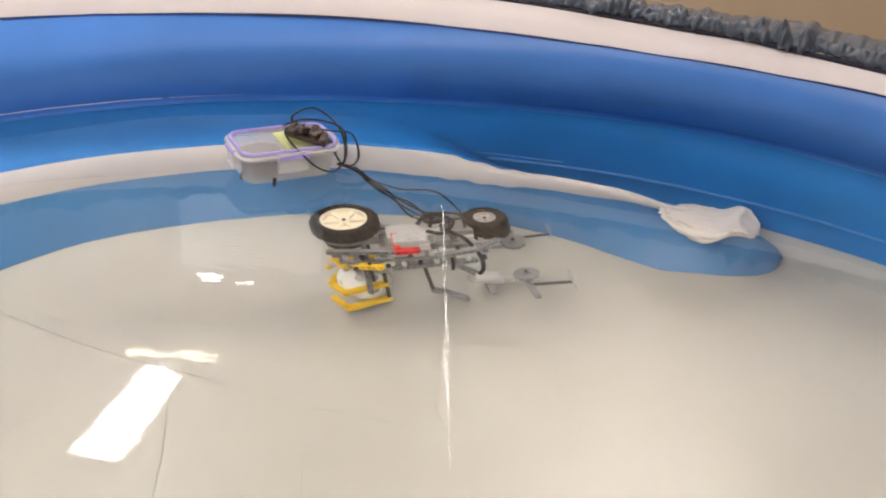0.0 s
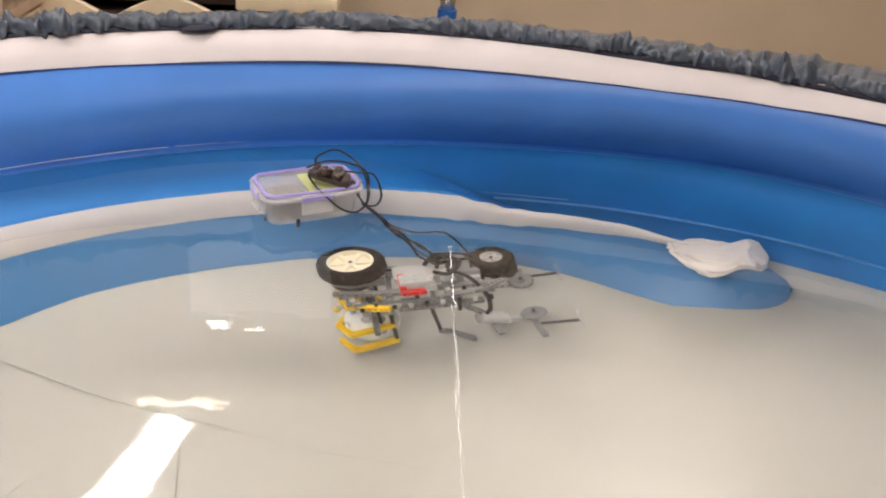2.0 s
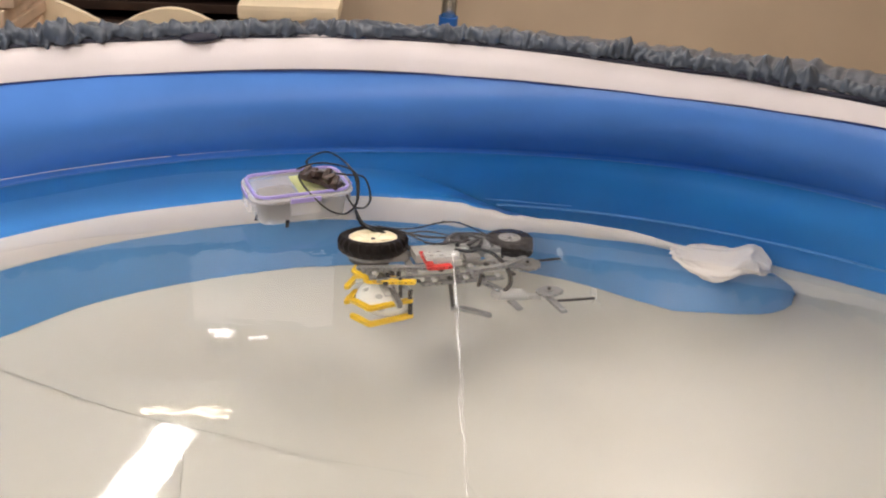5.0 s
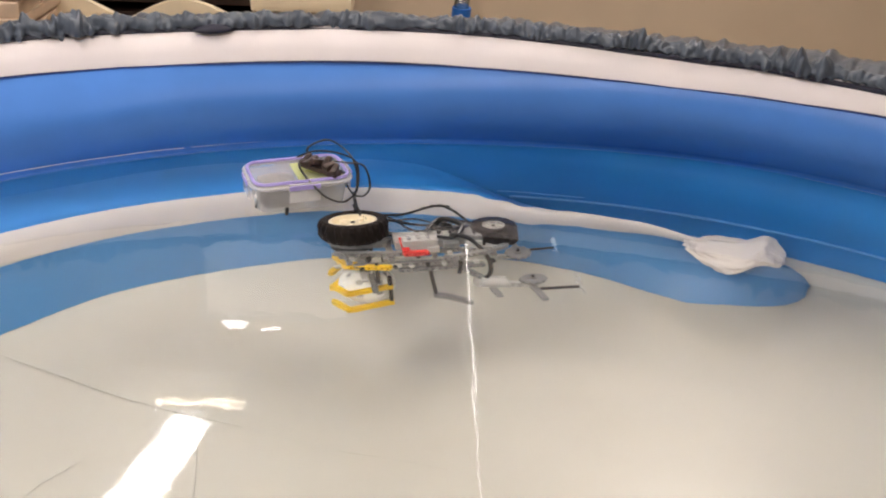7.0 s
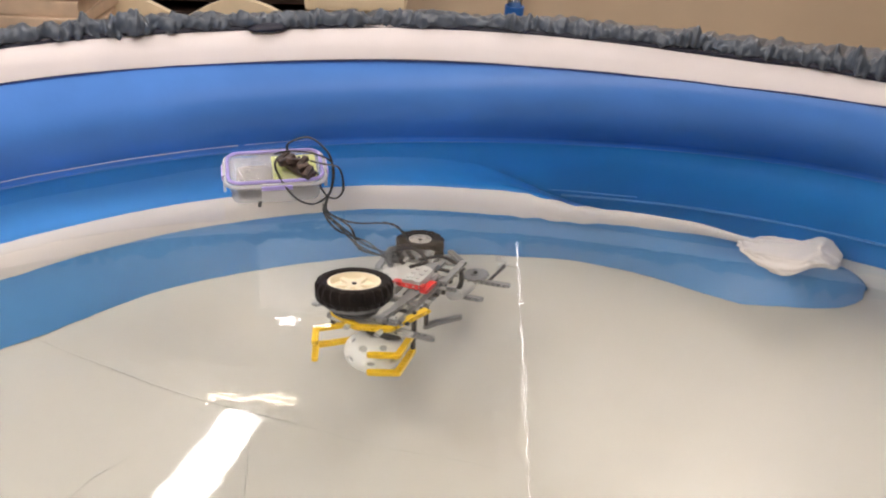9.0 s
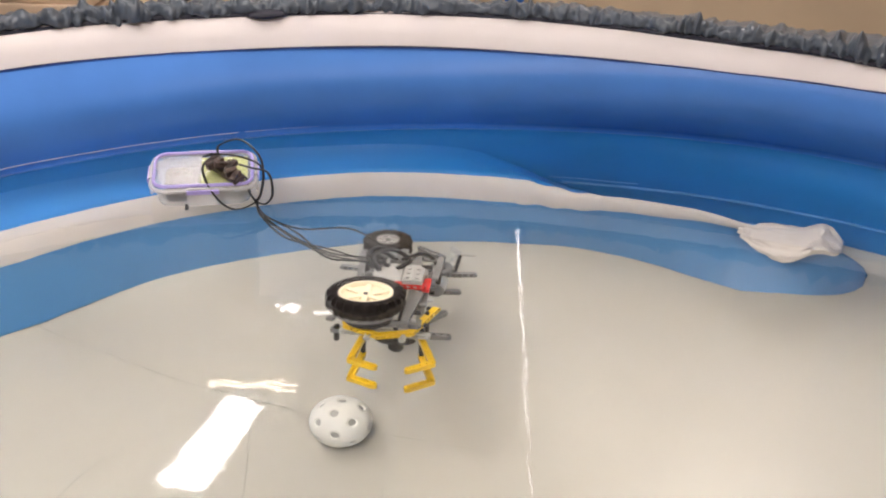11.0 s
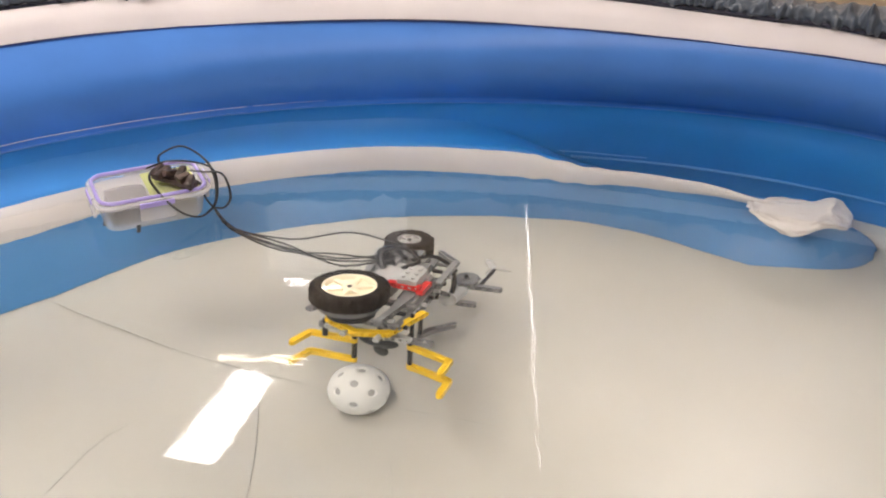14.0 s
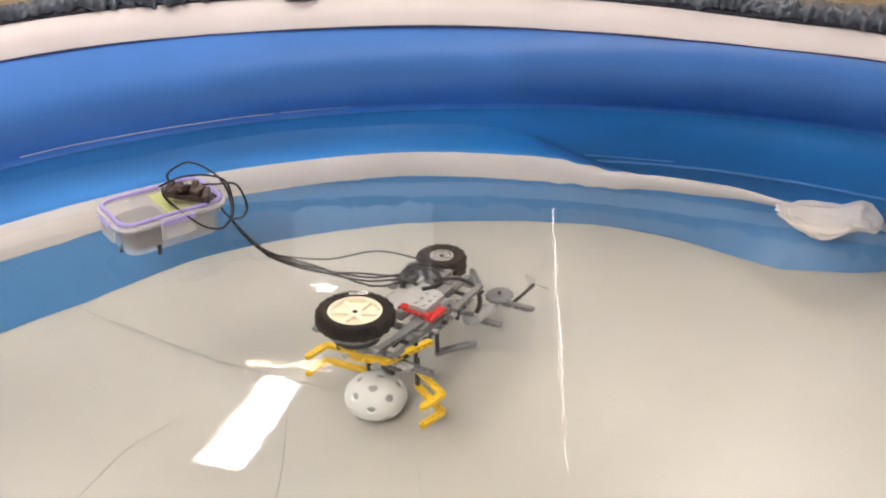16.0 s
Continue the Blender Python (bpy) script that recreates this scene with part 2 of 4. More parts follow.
def inner_r(phi, k):
    bulge = -0.034 * sin(pi * k ** 0.92)
    return seam_r(phi) * (1 - k) + water_r(phi) * k + bulge + 0.0015 * wave(phi, k * 3)


b = sheet([[at(p, inner_r(p, k), z) for k, z in blue] for p in STEP], lambda i, j: 0)
b.transform(INV)
part("upper_ring_side", b, RING_BLUE, pool, "glossy blue vinyl inner side")

# wall under the water
low = [(1.106, -0.018), (1.110, -0.034), (1.098, -0.060), (1.087, -0.090), (1.082, -0.125), (1.081, -0.165), (1.080, -0.21), (1.080, -0.268)]
b = sheet([[at(p, r + (water_r(p) - 1.106) * max(0.0, 1 + (z + 0.018) / 0.08) + 0.004 * wave(p * 2, z * 20) * (z < -0.02), z) for r, z in low] for p in STEP], lambda i, j: 0)
b.transform(INV)
part("wall", b, WALL_BLUE, pool, "deep blue vinyl wall under water")

# navy weld where white and blue meet
b = tube([at(p, seam_r(p) - 0.001, 0.1212 + 0.0012 * wave(p * 5, 2)) for p in STEP + [0]], 0.0010, 6, False)
b.transform(INV)
part("ring_seam", b, SEAM, pool)

# floor sheet
b = bmesh.new()
rings = []
for k in range(1, 25):
    rings.append([at(p, 1.106 * k / 24, POOL_FLOOR + 0.0016 * noise.noise(at(p, 1.1 * k / 24, 0) * 5)) for p in [i * 3 for i in range(120)]])
g = [[b.verts.new(q) for q in row] for row in rings]
mid = b.verts.new(at(0, 0, POOL_FLOOR))
for i in range(120):
    b.faces.new((mid, g[0][i], g[0][(i + 1) % 120]))
    for k in range(23):
        b.faces.new((g[k][i], g[k + 1][i], g[k + 1][(i + 1) % 120], g[k][(i + 1) % 120]))
b.transform(INV)
part("floor_sheet", b, FLOOR_VINYL, pool, "pale cream vinyl floor with faint creases", smooth=True)


# the shade of each crease is put into a darker tone than the floor's
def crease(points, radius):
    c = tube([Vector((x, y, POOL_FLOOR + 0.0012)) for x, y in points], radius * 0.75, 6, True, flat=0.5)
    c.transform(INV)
    part("floor_crease", c, CREASE_SHADE, pool)


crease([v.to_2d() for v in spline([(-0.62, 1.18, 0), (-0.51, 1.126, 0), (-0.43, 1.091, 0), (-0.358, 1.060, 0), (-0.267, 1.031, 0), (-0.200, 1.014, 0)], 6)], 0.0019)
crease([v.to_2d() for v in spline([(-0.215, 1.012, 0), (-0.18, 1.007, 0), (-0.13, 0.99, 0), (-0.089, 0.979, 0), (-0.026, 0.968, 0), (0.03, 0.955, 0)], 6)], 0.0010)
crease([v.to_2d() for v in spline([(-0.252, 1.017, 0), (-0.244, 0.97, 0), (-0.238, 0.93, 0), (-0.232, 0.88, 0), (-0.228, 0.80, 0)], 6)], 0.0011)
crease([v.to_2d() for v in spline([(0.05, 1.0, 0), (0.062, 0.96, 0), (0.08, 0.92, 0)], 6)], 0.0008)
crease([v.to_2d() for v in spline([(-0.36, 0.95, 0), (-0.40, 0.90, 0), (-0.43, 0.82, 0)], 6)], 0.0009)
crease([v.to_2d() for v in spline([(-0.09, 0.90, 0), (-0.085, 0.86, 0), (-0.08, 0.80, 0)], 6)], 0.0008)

# the lower ring lies inside the wall, leaves it on one side and ends in a fold
P_KEYS = [-40, -29, -12, 0, 5, 10, 15, 20, 24]
FOOT_R = [0.915, 0.945, 0.955, 0.948, 0.946, 0.934, 0.912, 0.895, 0.905]
BELT_R = [0.975, 0.992, 0.994, 0.968, 0.950, 0.952, 0.952, 0.940, 0.935]
CREST_R = [1.012, 1.018, 1.016, 0.990, 0.958, 0.955, 0.950, 0.930, 0.930]


def lower_profile(phi):
    p = phi if phi < 90 else phi - 360
    foot, belt, crest = (float(np.interp(p, P_KEYS, v)) for v in (FOOT_R, BELT_R, CREST_R))
    off = min(1.0, max(0.0, (p + 12) / 26)) if p > -90 else 0.0
    off = off * off * (3 - 2 * off)
    back = 1.104
    free = min(1.0, max(0.0, (p - 1) / 7)) if p > -90 else 0.0          # here it stands clear of the wall
    zb = -0.160 + 0.012 * free
    rows = [(back + 0.008 - off * 0.093, -0.040 - off * 0.21), (1.090 - off * 0.086, -0.070 - off * 0.131), (1.060 - off * 0.072, -0.090 - off * 0.074), (crest + 0.014, -0.096 - free * 0.040), (crest, -0.100 - 0.005 * free),
            (0.6 * crest + 0.4 * belt - 0.004, 0.62 * -0.100 + 0.38 * zb), (0.25 * crest + 0.75 * belt - 0.005, 0.3 * -0.100 + 0.7 * zb), (belt, zb), (0.75 * belt + 0.25 * foot, 0.74 * zb + 0.26 * -0.269),
            (0.45 * belt + 0.55 * foot, 0.48 * zb + 0.52 * -0.269), (0.2 * belt + 0.8 * foot, 0.22 * zb + 0.78 * -0.269), (foot, -0.269)]
    dent = math.exp(-((p - 20.5) / 4.0) ** 2) if p > -90 else 0.0
    rows = [(r + dent * (0.052 if j in (8, 9) else 0.024 if j in (7, 10) else 0), z) for j, (r, z) in enumerate(rows)]
    if p > 19:                                   # the rounded end
        s = max(0.0, 1 - ((p - 19) / 9.9) ** 2)
        rows = [(1.0 + (r - 1.0) * s ** 0.45, -0.269 + (z + 0.269) * s ** 0.4) for r, z in rows]
    return rows


span = [-180.0 + i for i in range(180)] + [i * 0.4 for i in range(73)]
b = sheet([[at(p, r + 0.0035 * wave(p * 3, j * 0.7) * (1 if p > -5 else 0.45) + 0.003 * sin(p * 2.4 + j * 1.3) * math.exp(-((p - 3) / 5) ** 2) * (3 < j < 8), z) for j, (r, z) in enumerate(lower_profile(p))] for p in span],
          lambda i, j: (0 if span[i] < 19 else 2) if j < 4 else (1 if span[i] < 21 else 2) if j < 7 else 2, closed_u=False)
b.transform(INV)
part("lower_ring", b, [WALL_BLUE, STRIPE_WHITE, LIGHT_BLUE], pool, "sagging lower ring, white above and light blue below")

# crumpled white fold at its end: a flat flap and a knob
b = bmesh.new()
bmesh.ops.create_icosphere(b, subdivisions=5, radius=1.0)
for v in b.verts:
    c = v.co.copy()
    knob = math.exp(-((c.x - 0.62) / 0.34) ** 2)
    crumple = 0.26 * abs(noise.noise(c * 1.5 + Vector((1, 4, 0)))) + 0.22 * abs(noise.noise(c * 3.0 + Vector((0, 0, 2)))) + 0.02 * noise.noise(c * 7)
    d = 0.93 + crumple
    taper = 1 - 0.30 * max(0.0, -c.x) ** 2
    y = c.y * (0.036 + 0.012 * knob) * d * taper + 0.012 * knob
    if c.y < 0:                                  # the flap hangs low in the middle, the knob stands clear of it
        y += c.y * (0.009 * math.exp(-((c.x - 0.0) / 0.42) ** 2) - 0.018 * knob)
    v.co = Vector((c.x * 0.064 * d, y, c.z * (0.014 + 0.017 * knob) * d * taper + 0.012 * knob + 0.004 * noise.noise(c * 2.4 + Vector((3, 1, 0)))))
b.transform(INV @ Matrix.Translation(at(23.0, 0.922, -0.126)) @ pose(0, 0, 0, 20, 0, -24))
part("ring_fold", b, STRIPE_WHITE, pool, "crumpled white vinyl fold under water", smooth=True)

b = tube([at(p, 1.078, -0.196 + 0.004 * wave(p, 8)) for p in [4 + i for i in range(60)]], 0.0048, 6, True, flat=0.4)
b.transform(INV)
part("wall_weld", b, LIGHT_BLUE, pool, "pale weld line on the wall")
for lo, hi, z in ((3, 10, -0.183),):          # short pucker beside the weld
    b = tube([at(lo + (hi - lo) * i / 30, 1.079, z + 0.005 * wave(lo * 3 + i * 0.6, 3)) for i in range(31)], 0.0026, 6, True, flat=0.4)
    b.transform(INV)
    part("wall_pucker", b, LIGHT_BLUE, pool)

# thin pale tubes stand in for the wet glint along the waterline
for lo, hi, rad, mm, lab in ((-40, -21.5, 0.0006, RING_WHITE, "pale line standing for the wet glint at the water's edge"), (-21, -9, 0.0004, RING_WHITE, ""), (3, 75, 0.0012, LIGHT_BLUE, "")):
    b = tube([at(lo + (hi - lo) * i / 60, water_r(lo + (hi - lo) * i / 60) - 0.0022, 0.004 + 0.001 * wave(lo + i, 4)) for i in range(61)], rad, 6, True)
    b.transform(INV)
    part("waterline_glint", b, mm, pool, lab)

# ---- water ----
b = bmesh.new()
g = []
for k in range(1, 41):
    g.append([b.verts.new(at(p * 2, (water_r(p * 2) + 0.006) * k / 40, WATER_Z)) for p in range(180)])
mid = b.verts.new(at(0, 0, WATER_Z))
for i in range(180):
    b.faces.new((mid, g[0][(i + 1) % 180], g[0][i]))
    for k in range(39):
        b.faces.new((g[k][i], g[k][(i + 1) % 180], g[k + 1][(i + 1) % 180], g[k + 1][i]))
water = part("water", b, WATER, None, smooth=True)
for poly in water.data.polygons:
    if poly.normal.z < 0:
        poly.flip()
water.visible_shadow = False
tagged(water, "clear still pool water with faint ripples", "water", kind="structure")

# ---- tarpaulin gathered over the rim ----


def rim_z(o):
    return float(np.interp(o, [q[0] for q in prof[:9]], [q[1] for q in prof[:9]]))


def tarp_hem(phi):
    """How far behind the seam the hem lies, and its height."""
    k = max(0.0, sin(radians(phi)))
    o = 0.034 - 0.038 * k
    return o, rim_z(o) + 0.004 * k


b = bmesh.new()
rows = []
bearings = [-60 + i * 0.10 for i in range(1201)] + [60.5 + i * 1.0 for i in range(239)]
for p in bearings:
    o0, z = tarp_hem(p)
    r = seam_r(p) + o0
    q = p * 0.0195                               # run along the rim in metres
    big = noise.noise(Vector((q * 9, 5, 0)))
    puff = noise.noise(Vector((q * 24 + 1.5 * noise.noise(Vector((q * 12, 0, 4))), 0, 8)))
    lip = 0.0132 * (1 + 0.34 * big)
    tight = min(1.0, max(0.25, 0.65 + 1.1 * noise.noise(Vector((q * 6, 9, 0)))))
    row = []
    for j in range(30):
        u = j / 29
        gather = 4.2 * abs(noise.noise(Vector((q * 42 + u * 1.6, u * 1.5, 3)))) - 0.75
        fine = 3.6 * abs(noise.noise(Vector((q * 95 - u * 1.8, u * 2.6, 7)))) - 0.6
        crumple = abs(noise.noise(Vector((q * 60, u * 7, 11)))) - 0.2
        if u < 0.60:                             # gathered roll of the hem
            a = -pi * 0.45 + u / 0.60 * pi * 1.25
            rr = lip * (0.82 + 0.50 * puff + tight * (0.40 * gather + 0.26 * fine) + 0.40 * crumple)
            row.append(at(p, r - cos(a) * rr * 1.15 + 0.008, z + sin(a) * rr * (1.2 if a > 0 else 0.6) + 0.006))
        else:
            v = (u - 0.60) / 0.40
            f = tight * (gather * 0.0035 + fine * 0.0015) * (1 - 0.4 * v) + big * 0.004 + puff * 0.005 + 0.006 * crumple
            o = o0 + 0.018 + (0.232 - o0 - 0.018) * sin(v * pi / 2)
            row.append(at(p, seam_r(p) + o, rim_z(min(o, 0.222)) + 0.008 + f - max(0.0, v - 0.6) * 0.35))
    rows.append(row)
b = sheet(rows, lambda i, j: 0)
tarp = part("tarpaulin", b, TARP)
tagged(tarp, "crinkled grey plastic tarpaulin gathered along the pool rim", "tarpaulin")
# navy lining in spots; elsewhere the dark strip stands for shade under the hem
b = tube([at(p, seam_r(p) + tarp_hem(p)[0] - 0.001, tarp_hem(p)[1] - 0.001 + 0.003 * wave(p * 3, 5)) for p in STEP + [0]], 0.0042, 6, False)
part("hem_lining_shade", b, TARP_DARK, tarp, "dark navy lining of the hem, also the shade under it")
b = bmesh.new()
bmesh.ops.create_uvsphere(b, u_segments=16, v_segments=10, radius=1.0)
b.transform(Matrix.Translation(at(-18.5, seam_r(-18.5) + tarp_hem(-18.5)[0] - 0.006, tarp_hem(-18.5)[1] + 0.002)) @ pose(0, 0, 0, 0, 0, 18) @ Matrix.Diagonal((0.030, 0.016, 0.006, 1)))
part("sagging_hem", b, TARP_DARK, tarp, "drooping navy bit of lining", smooth=True)

# ---- room ----


def slab(name, x0, x1, y0, y1, z0, z1, material, label="", kind="structure", category=""):
    bb = box(x1 - x0, y1 - y0, z1 - z0, 0.002)
    bb.transform(Matrix.Translation(((x0 + x1) / 2, (y0 + y1) / 2, (z0 + z1) / 2)))
    ob = part(name, bb, material)
    return tagged(ob, label, category, kind=kind)


slab("floor", -4.0, 3.0, -3.0, 5.2, GROUND - 0.1, GROUND - 0.001, GROUND_M, "worn grey tiled floor of the room", category="floor")
slab("ceiling", -4.0, 3.0, -3.0, 5.2, CEILING, CEILING + 0.1, CEIL, "white painted flat ceiling of the room", category="ceiling")
slab("wall_north", -0.235, 3.0, 2.9, 3.0, GROUND, CEILING, BEIGE, "plain beige painted wall beside the pool", category="wall")
slab("partition", -4.0, -0.235, 4.05, 4.12, GROUND, CEILING, BEIGE, "beige painted partition behind the stacked boards", category="wall")
# glowing pane added to give the pale patch mirrored in the water
window = new("glow_pane")
window.location = (-0.612, 4.03, 1.565)
part("pane", box(0.60, 0.012, 0.43, 0.002), PANE_GLOW, window, "glowing pane for the pale patch on the water")
for dz in (-0.23, 0.23):
    part("pane_frame", box(0.66, 0.03, 0.03, 0.003, Matrix.Translation((0, 0, dz))), LAMP_FRAME, window)
for dx in (-0.315, 0.315):
    part("pane_frame", box(0.03, 0.03, 0.43, 0.003, Matrix.Translation((dx, 0, 0))), LAMP_FRAME, window)
tagged(window, "bright glowing pane added high in the partition for its reflection", "window", kind="structure")
for wx, ww, wz, glow in ((-0.785, 0.105, 1.79, TUBE_GLOW), (-0.640, 0.085, 1.815, DIM_GLOW)):
    wl = new("wall_lamp")
    wl.location = (wx, 3.96, wz)
    part("bracket", box(ww * 0.4, 0.07, 0.008, 0.003, Matrix.Translation((0, 0.045, 0.02))), LAMP_FRAME, wl)
    part("shade", box(ww, 0.014, 0.012, 0.003), glow, wl, "glowing white shade")
    tagged(wl, "small white wall lamp glowing over the added pane", "lamp", "wall lamps")
slab("wall_far", -4.0, 3.0, 5.2, 5.3, GROUND, CEILING, FAR_WALL, "plain cream painted wall far back", category="wall")
slab("wall_west", -4.1, -4.0, -3.0, 5.2, GROUND, CEILING, FAR_WALL, "plain cream painted side wall", category="wall")
slab("wall_east", 3.0, 3.1, -3.0, 5.2, GROUND, CEILING, BEIGE, "plain beige painted side wall", category="wall")
slab("wall_south", -4.0, 3.0, -3.1, -3.0, GROUND, CEILING, FAR_WALL, "plain cream painted wall behind", category="wall")


# one of these is mirrored in the water, the others are added
def ceiling_lamp(x, y, sx, sy, turn=0.0, glow=None):
    lamp = new("ceiling_lamp")
    lamp.matrix_basis = pose(x, y, CEILING - 0.03, 0, 0, turn)
    fr = bmesh.new()
    for dx, dy, wx, wy in ((0, sy / 2, sx + 0.04, 0.02), (0, -sy / 2, sx + 0.04, 0.02), (sx / 2, 0, 0.02, sy), (-sx / 2, 0, 0.02, sy)):
        box(wx, wy, 0.06, 0.002, Matrix.Translation((dx, dy, 0)), fr)
    part("frame", fr, LAMP_FRAME, lamp)
    part("diffuser", box(sx - 0.03, sy - 0.03, 0.02, 0.002, Matrix.Translation((0, 0, -0.005))), glow or LAMP_GLOW, lamp, "glowing white diffuser")
    return tagged(lamp, "flat ceiling lamp with glowing white diffuser, all but one added", "lamp", "ceiling lamps")


ceiling_lamp(-0.985, 3.36, 0.22, 0.62, -14, TUBE_GLOW)
# warm panel added for the lamp's spill of light, mirrored as a streak
ceiling_lamp(-0.91, 3.735, 0.40, 0.09, 0, SPILL_GLOW)
# bodies of the made-up lamps out of view
for lx, ly, watts in UNSEEN_LAMPS:
    ceiling_lamp(lx, ly, 0.65, 0.65)

# steel pipe with a blue collar; glowing tube added for the water's bright line
pipe = new("standing_pole")
pipe.location = (0.060, 2.7, GROUND)
part("foot", lathe([(0.0, 0), (0.10, 0), (0.10, 0.012), (0.02, 0.02), (0.0, 0.02)], 24), STEEL, pipe, "round steel foot")
part("pole", tube([(0, 0, 0.015), (0.058, 0, 1.0)], 0.019, 20), STEEL, pipe, "polished steel pole", smooth=True)
part("collar", tube([(0.0095, 0, 0.160), (0.0112, 0, 0.190)], 0.024, 20), COLLAR, pipe, "blue plastic collar")
part("added_glow_tube", tube([(0.045, 0, 1.0), (0.144, 0, 1.97)], 0.0016, 10), TUBE_GLOW, pipe, "slim glowing tube added for the bright line on the water")
tagged(pipe, "steel pole with blue collar standing behind the pool, glowing tube added", "lamp")

# cardboard and boards stacked on the floor behind the pool
stack = new("cardboard_stack")
stack.location = (-1.12, 2.5, GROUND)
rnd = random.Random(4)
zc = 0.0
for i in range(9):
    h = rnd.uniform(0.028, 0.05)
    part("cardboard", box(0.46 + rnd.uniform(-0.04, 0.02), 0.30, h - 0.003, 0.006, Matrix.Translation((rnd.uniform(-0.02, 0.01), 0, zc + h / 2)) @ pose(0, 0, 0, 0, rnd.uniform(-1.5, 1.5), rnd.uniform(-5, 5))), CARD, stack)
    zc += h
tagged(stack, "stack of folded brown cardboard on the floor", "cardboard")


def humped_board(x, y, width, height, peak):
    bb = bmesh.new()
    fr, bk = [], []
    for i in range(33):
        u = i / 32
        top = height * exp_hump(u, peak)
        fr.append((bb.verts.new((x + (u - 0.5) * width, y, top)), bb.verts.new((x + (u - 0.5) * width, y, GROUND))))
        bk.append((bb.verts.new((x + (u - 0.5) * width, y + 0.02, top)), bb.verts.new((x + (u - 0.5) * width, y + 0.02, GROUND))))
    for i in range(32):
        bb.faces.new((fr[i][0], fr[i + 1][0], fr[i + 1][1], fr[i][1]))
        bb.faces.new((bk[i][0], bk[i][1], bk[i + 1][1], bk[i + 1][0]))
        bb.faces.new((fr[i][0], bk[i][0], bk[i + 1][0], fr[i + 1][0]))
        bb.faces.new((fr[i][1], fr[i + 1][1], bk[i + 1][1], bk[i][1]))
    for e in (0, 32):
        bb.faces.new((fr[e][0], fr[e][1], bk[e][1], bk[e][0]))
    return tagged(part("curved_board", bb, PLY), "pale plywood board with a curved top edge", "board", "curved boards")


def exp_hump(u, peak):
    return math.exp(-((u - peak) / 0.36) ** 2) * 0.105 - 0.165


humped_board(-0.88, 2.59, 0.50, 1.0, 0.42)
humped_board(-0.585, 2.55, 0.50, 1.12, 0.5)

rack = new("dark_rack")
rack.location = (-0.90, 2.75, GROUND)
for i in range(7):
    part("shelf_board", box(1.25, 0.16, 0.022, 0.003, Matrix.Translation((0, 0, 0.05 + i * 0.048))), DARK_WOOD, rack)
part("back_board", box(1.25, 0.015, 0.40, 0.002, Matrix.Translation((0, 0.09, 0.2))), DARK_WOOD, rack)
for sx in (-0.63, 0.63):
    part("side_board", box(0.02, 0.2, 0.40, 0.003, Matrix.Translation((sx, 0, 0.2))), DARK_WOOD, rack)
tagged(rack, "low dark wooden rack with close-set boards", "rack")

roll = new("board_pile")
roll.location = (-0.33, 2.62, GROUND)
for i in range(6):
    part("board", box(0.22 + 0.02 * (i % 2), 0.14, 0.036, 0.012, Matrix.Translation((0.01 * (i % 3), 0, 0.02 + i * 0.040))), PLY, roll)
tagged(roll, "pile of thick pale wooden boards with rounded edges", "boards")

# ---- the robot ----


def wheel(name, d, width, rim_d, rim_mat, lugs, parent, at_m, spokes=6):
    hub = new(name)
    hub.parent = parent
    hub.matrix_basis = at_m
    R, w, q = d / 2, width / 2, rim_d / 2
    prof = [(q, w * 0.80), (q + 0.003, w * 0.96), (R * 0.86, w), (R * 0.95, w * 0.86), (R, w * 0.55), (R * 1.005, 0), (R, -w * 0.55), (R * 0.95, -w * 0.86), (R * 0.86, -w), (q + 0.003, -w * 0.96), (q, -w * 0.8)]

    def tread(a, k):
        block = int(a / (2 * pi) * lugs * 2 + (1 if k > 5 else 0)) % 2
        return (0.0009 if block else -0.0009) if 3 <= k <= 7 and k != 5 else 0.0
    part("tyre", lathe(prof, lugs * 4, True, None, tread), RUBBER, hub, "black rubber tyre", smooth=False)
    rim = lathe([(q, -w * 0.85), (q, w * 0.82), (q * 0.90, w * 0.84), (q * 0.86, w * 0.55), (q * 0.86, -w * 0.85)], 40, True)
    join(rim, lathe([(0.0, w * 0.62), (q * 0.26, w * 0.62), (q * 0.30, w * 0.45), (q * 0.30, -w * 0.4), (0.0, -w * 0.4)], 24))
    join(rim, lathe([(q * 0.28, w * 0.10), (q * 0.88, w * 0.26), (q * 0.88, w * 0.16), (q * 0.28, 0.0)], 24, True))
    for i in range(spokes):
        box(q * 0.64, q * 0.20, w * 0.32, 0.0008, pose(0, 0, 0, 0, 0, 360 * i / spokes) @ Matrix.Translation((q * 0.57, 0, w * 0.42)), rim)
    part("rim", rim, rim_mat, hub, "spoked plastic rim")
    part("axle", lathe([(0.0, w * 0.70), (0.0028, w * 0.70), (0.0028, -w * 1.3), (0.0, -w * 1.3)], 10), BLACK, hub)
    return hub


robot = new("underwater_robot")
tagged(robot, "toy-brick underwater robot with wheels as floats and yellow claws", "robot")

wheel("big_wheel", 0.087, 0.031, 0.060, RIM_WHITE, 24, robot, pose(0, 0, -0.015))
wheel("small_wheel", 0.060, 0.021, 0.029, RIM_GREY, 14, robot, pose(-0.178, 0, -0.034))
wheel("small_wheel", 0.060, 0.021, 0.029, RIM_GREY, 14, robot, pose(-0.178, 0, -0.0545))

YA = 0.022                       # the robot's middle line
for y in (-0.024, 0.024):        # long frame beams
    part("frame_beam", beam((0.020, YA + y, -0.048), (-0.172, YA + y * 0.8, -0.052), (0, 1, 0)), GREY, robot)
    part("frame_beam", beam((0.004, YA + y * 1.5, -0.064), (-0.124, YA + y * 1.5, -0.066), (0, 1, 0)), GREY, robot)
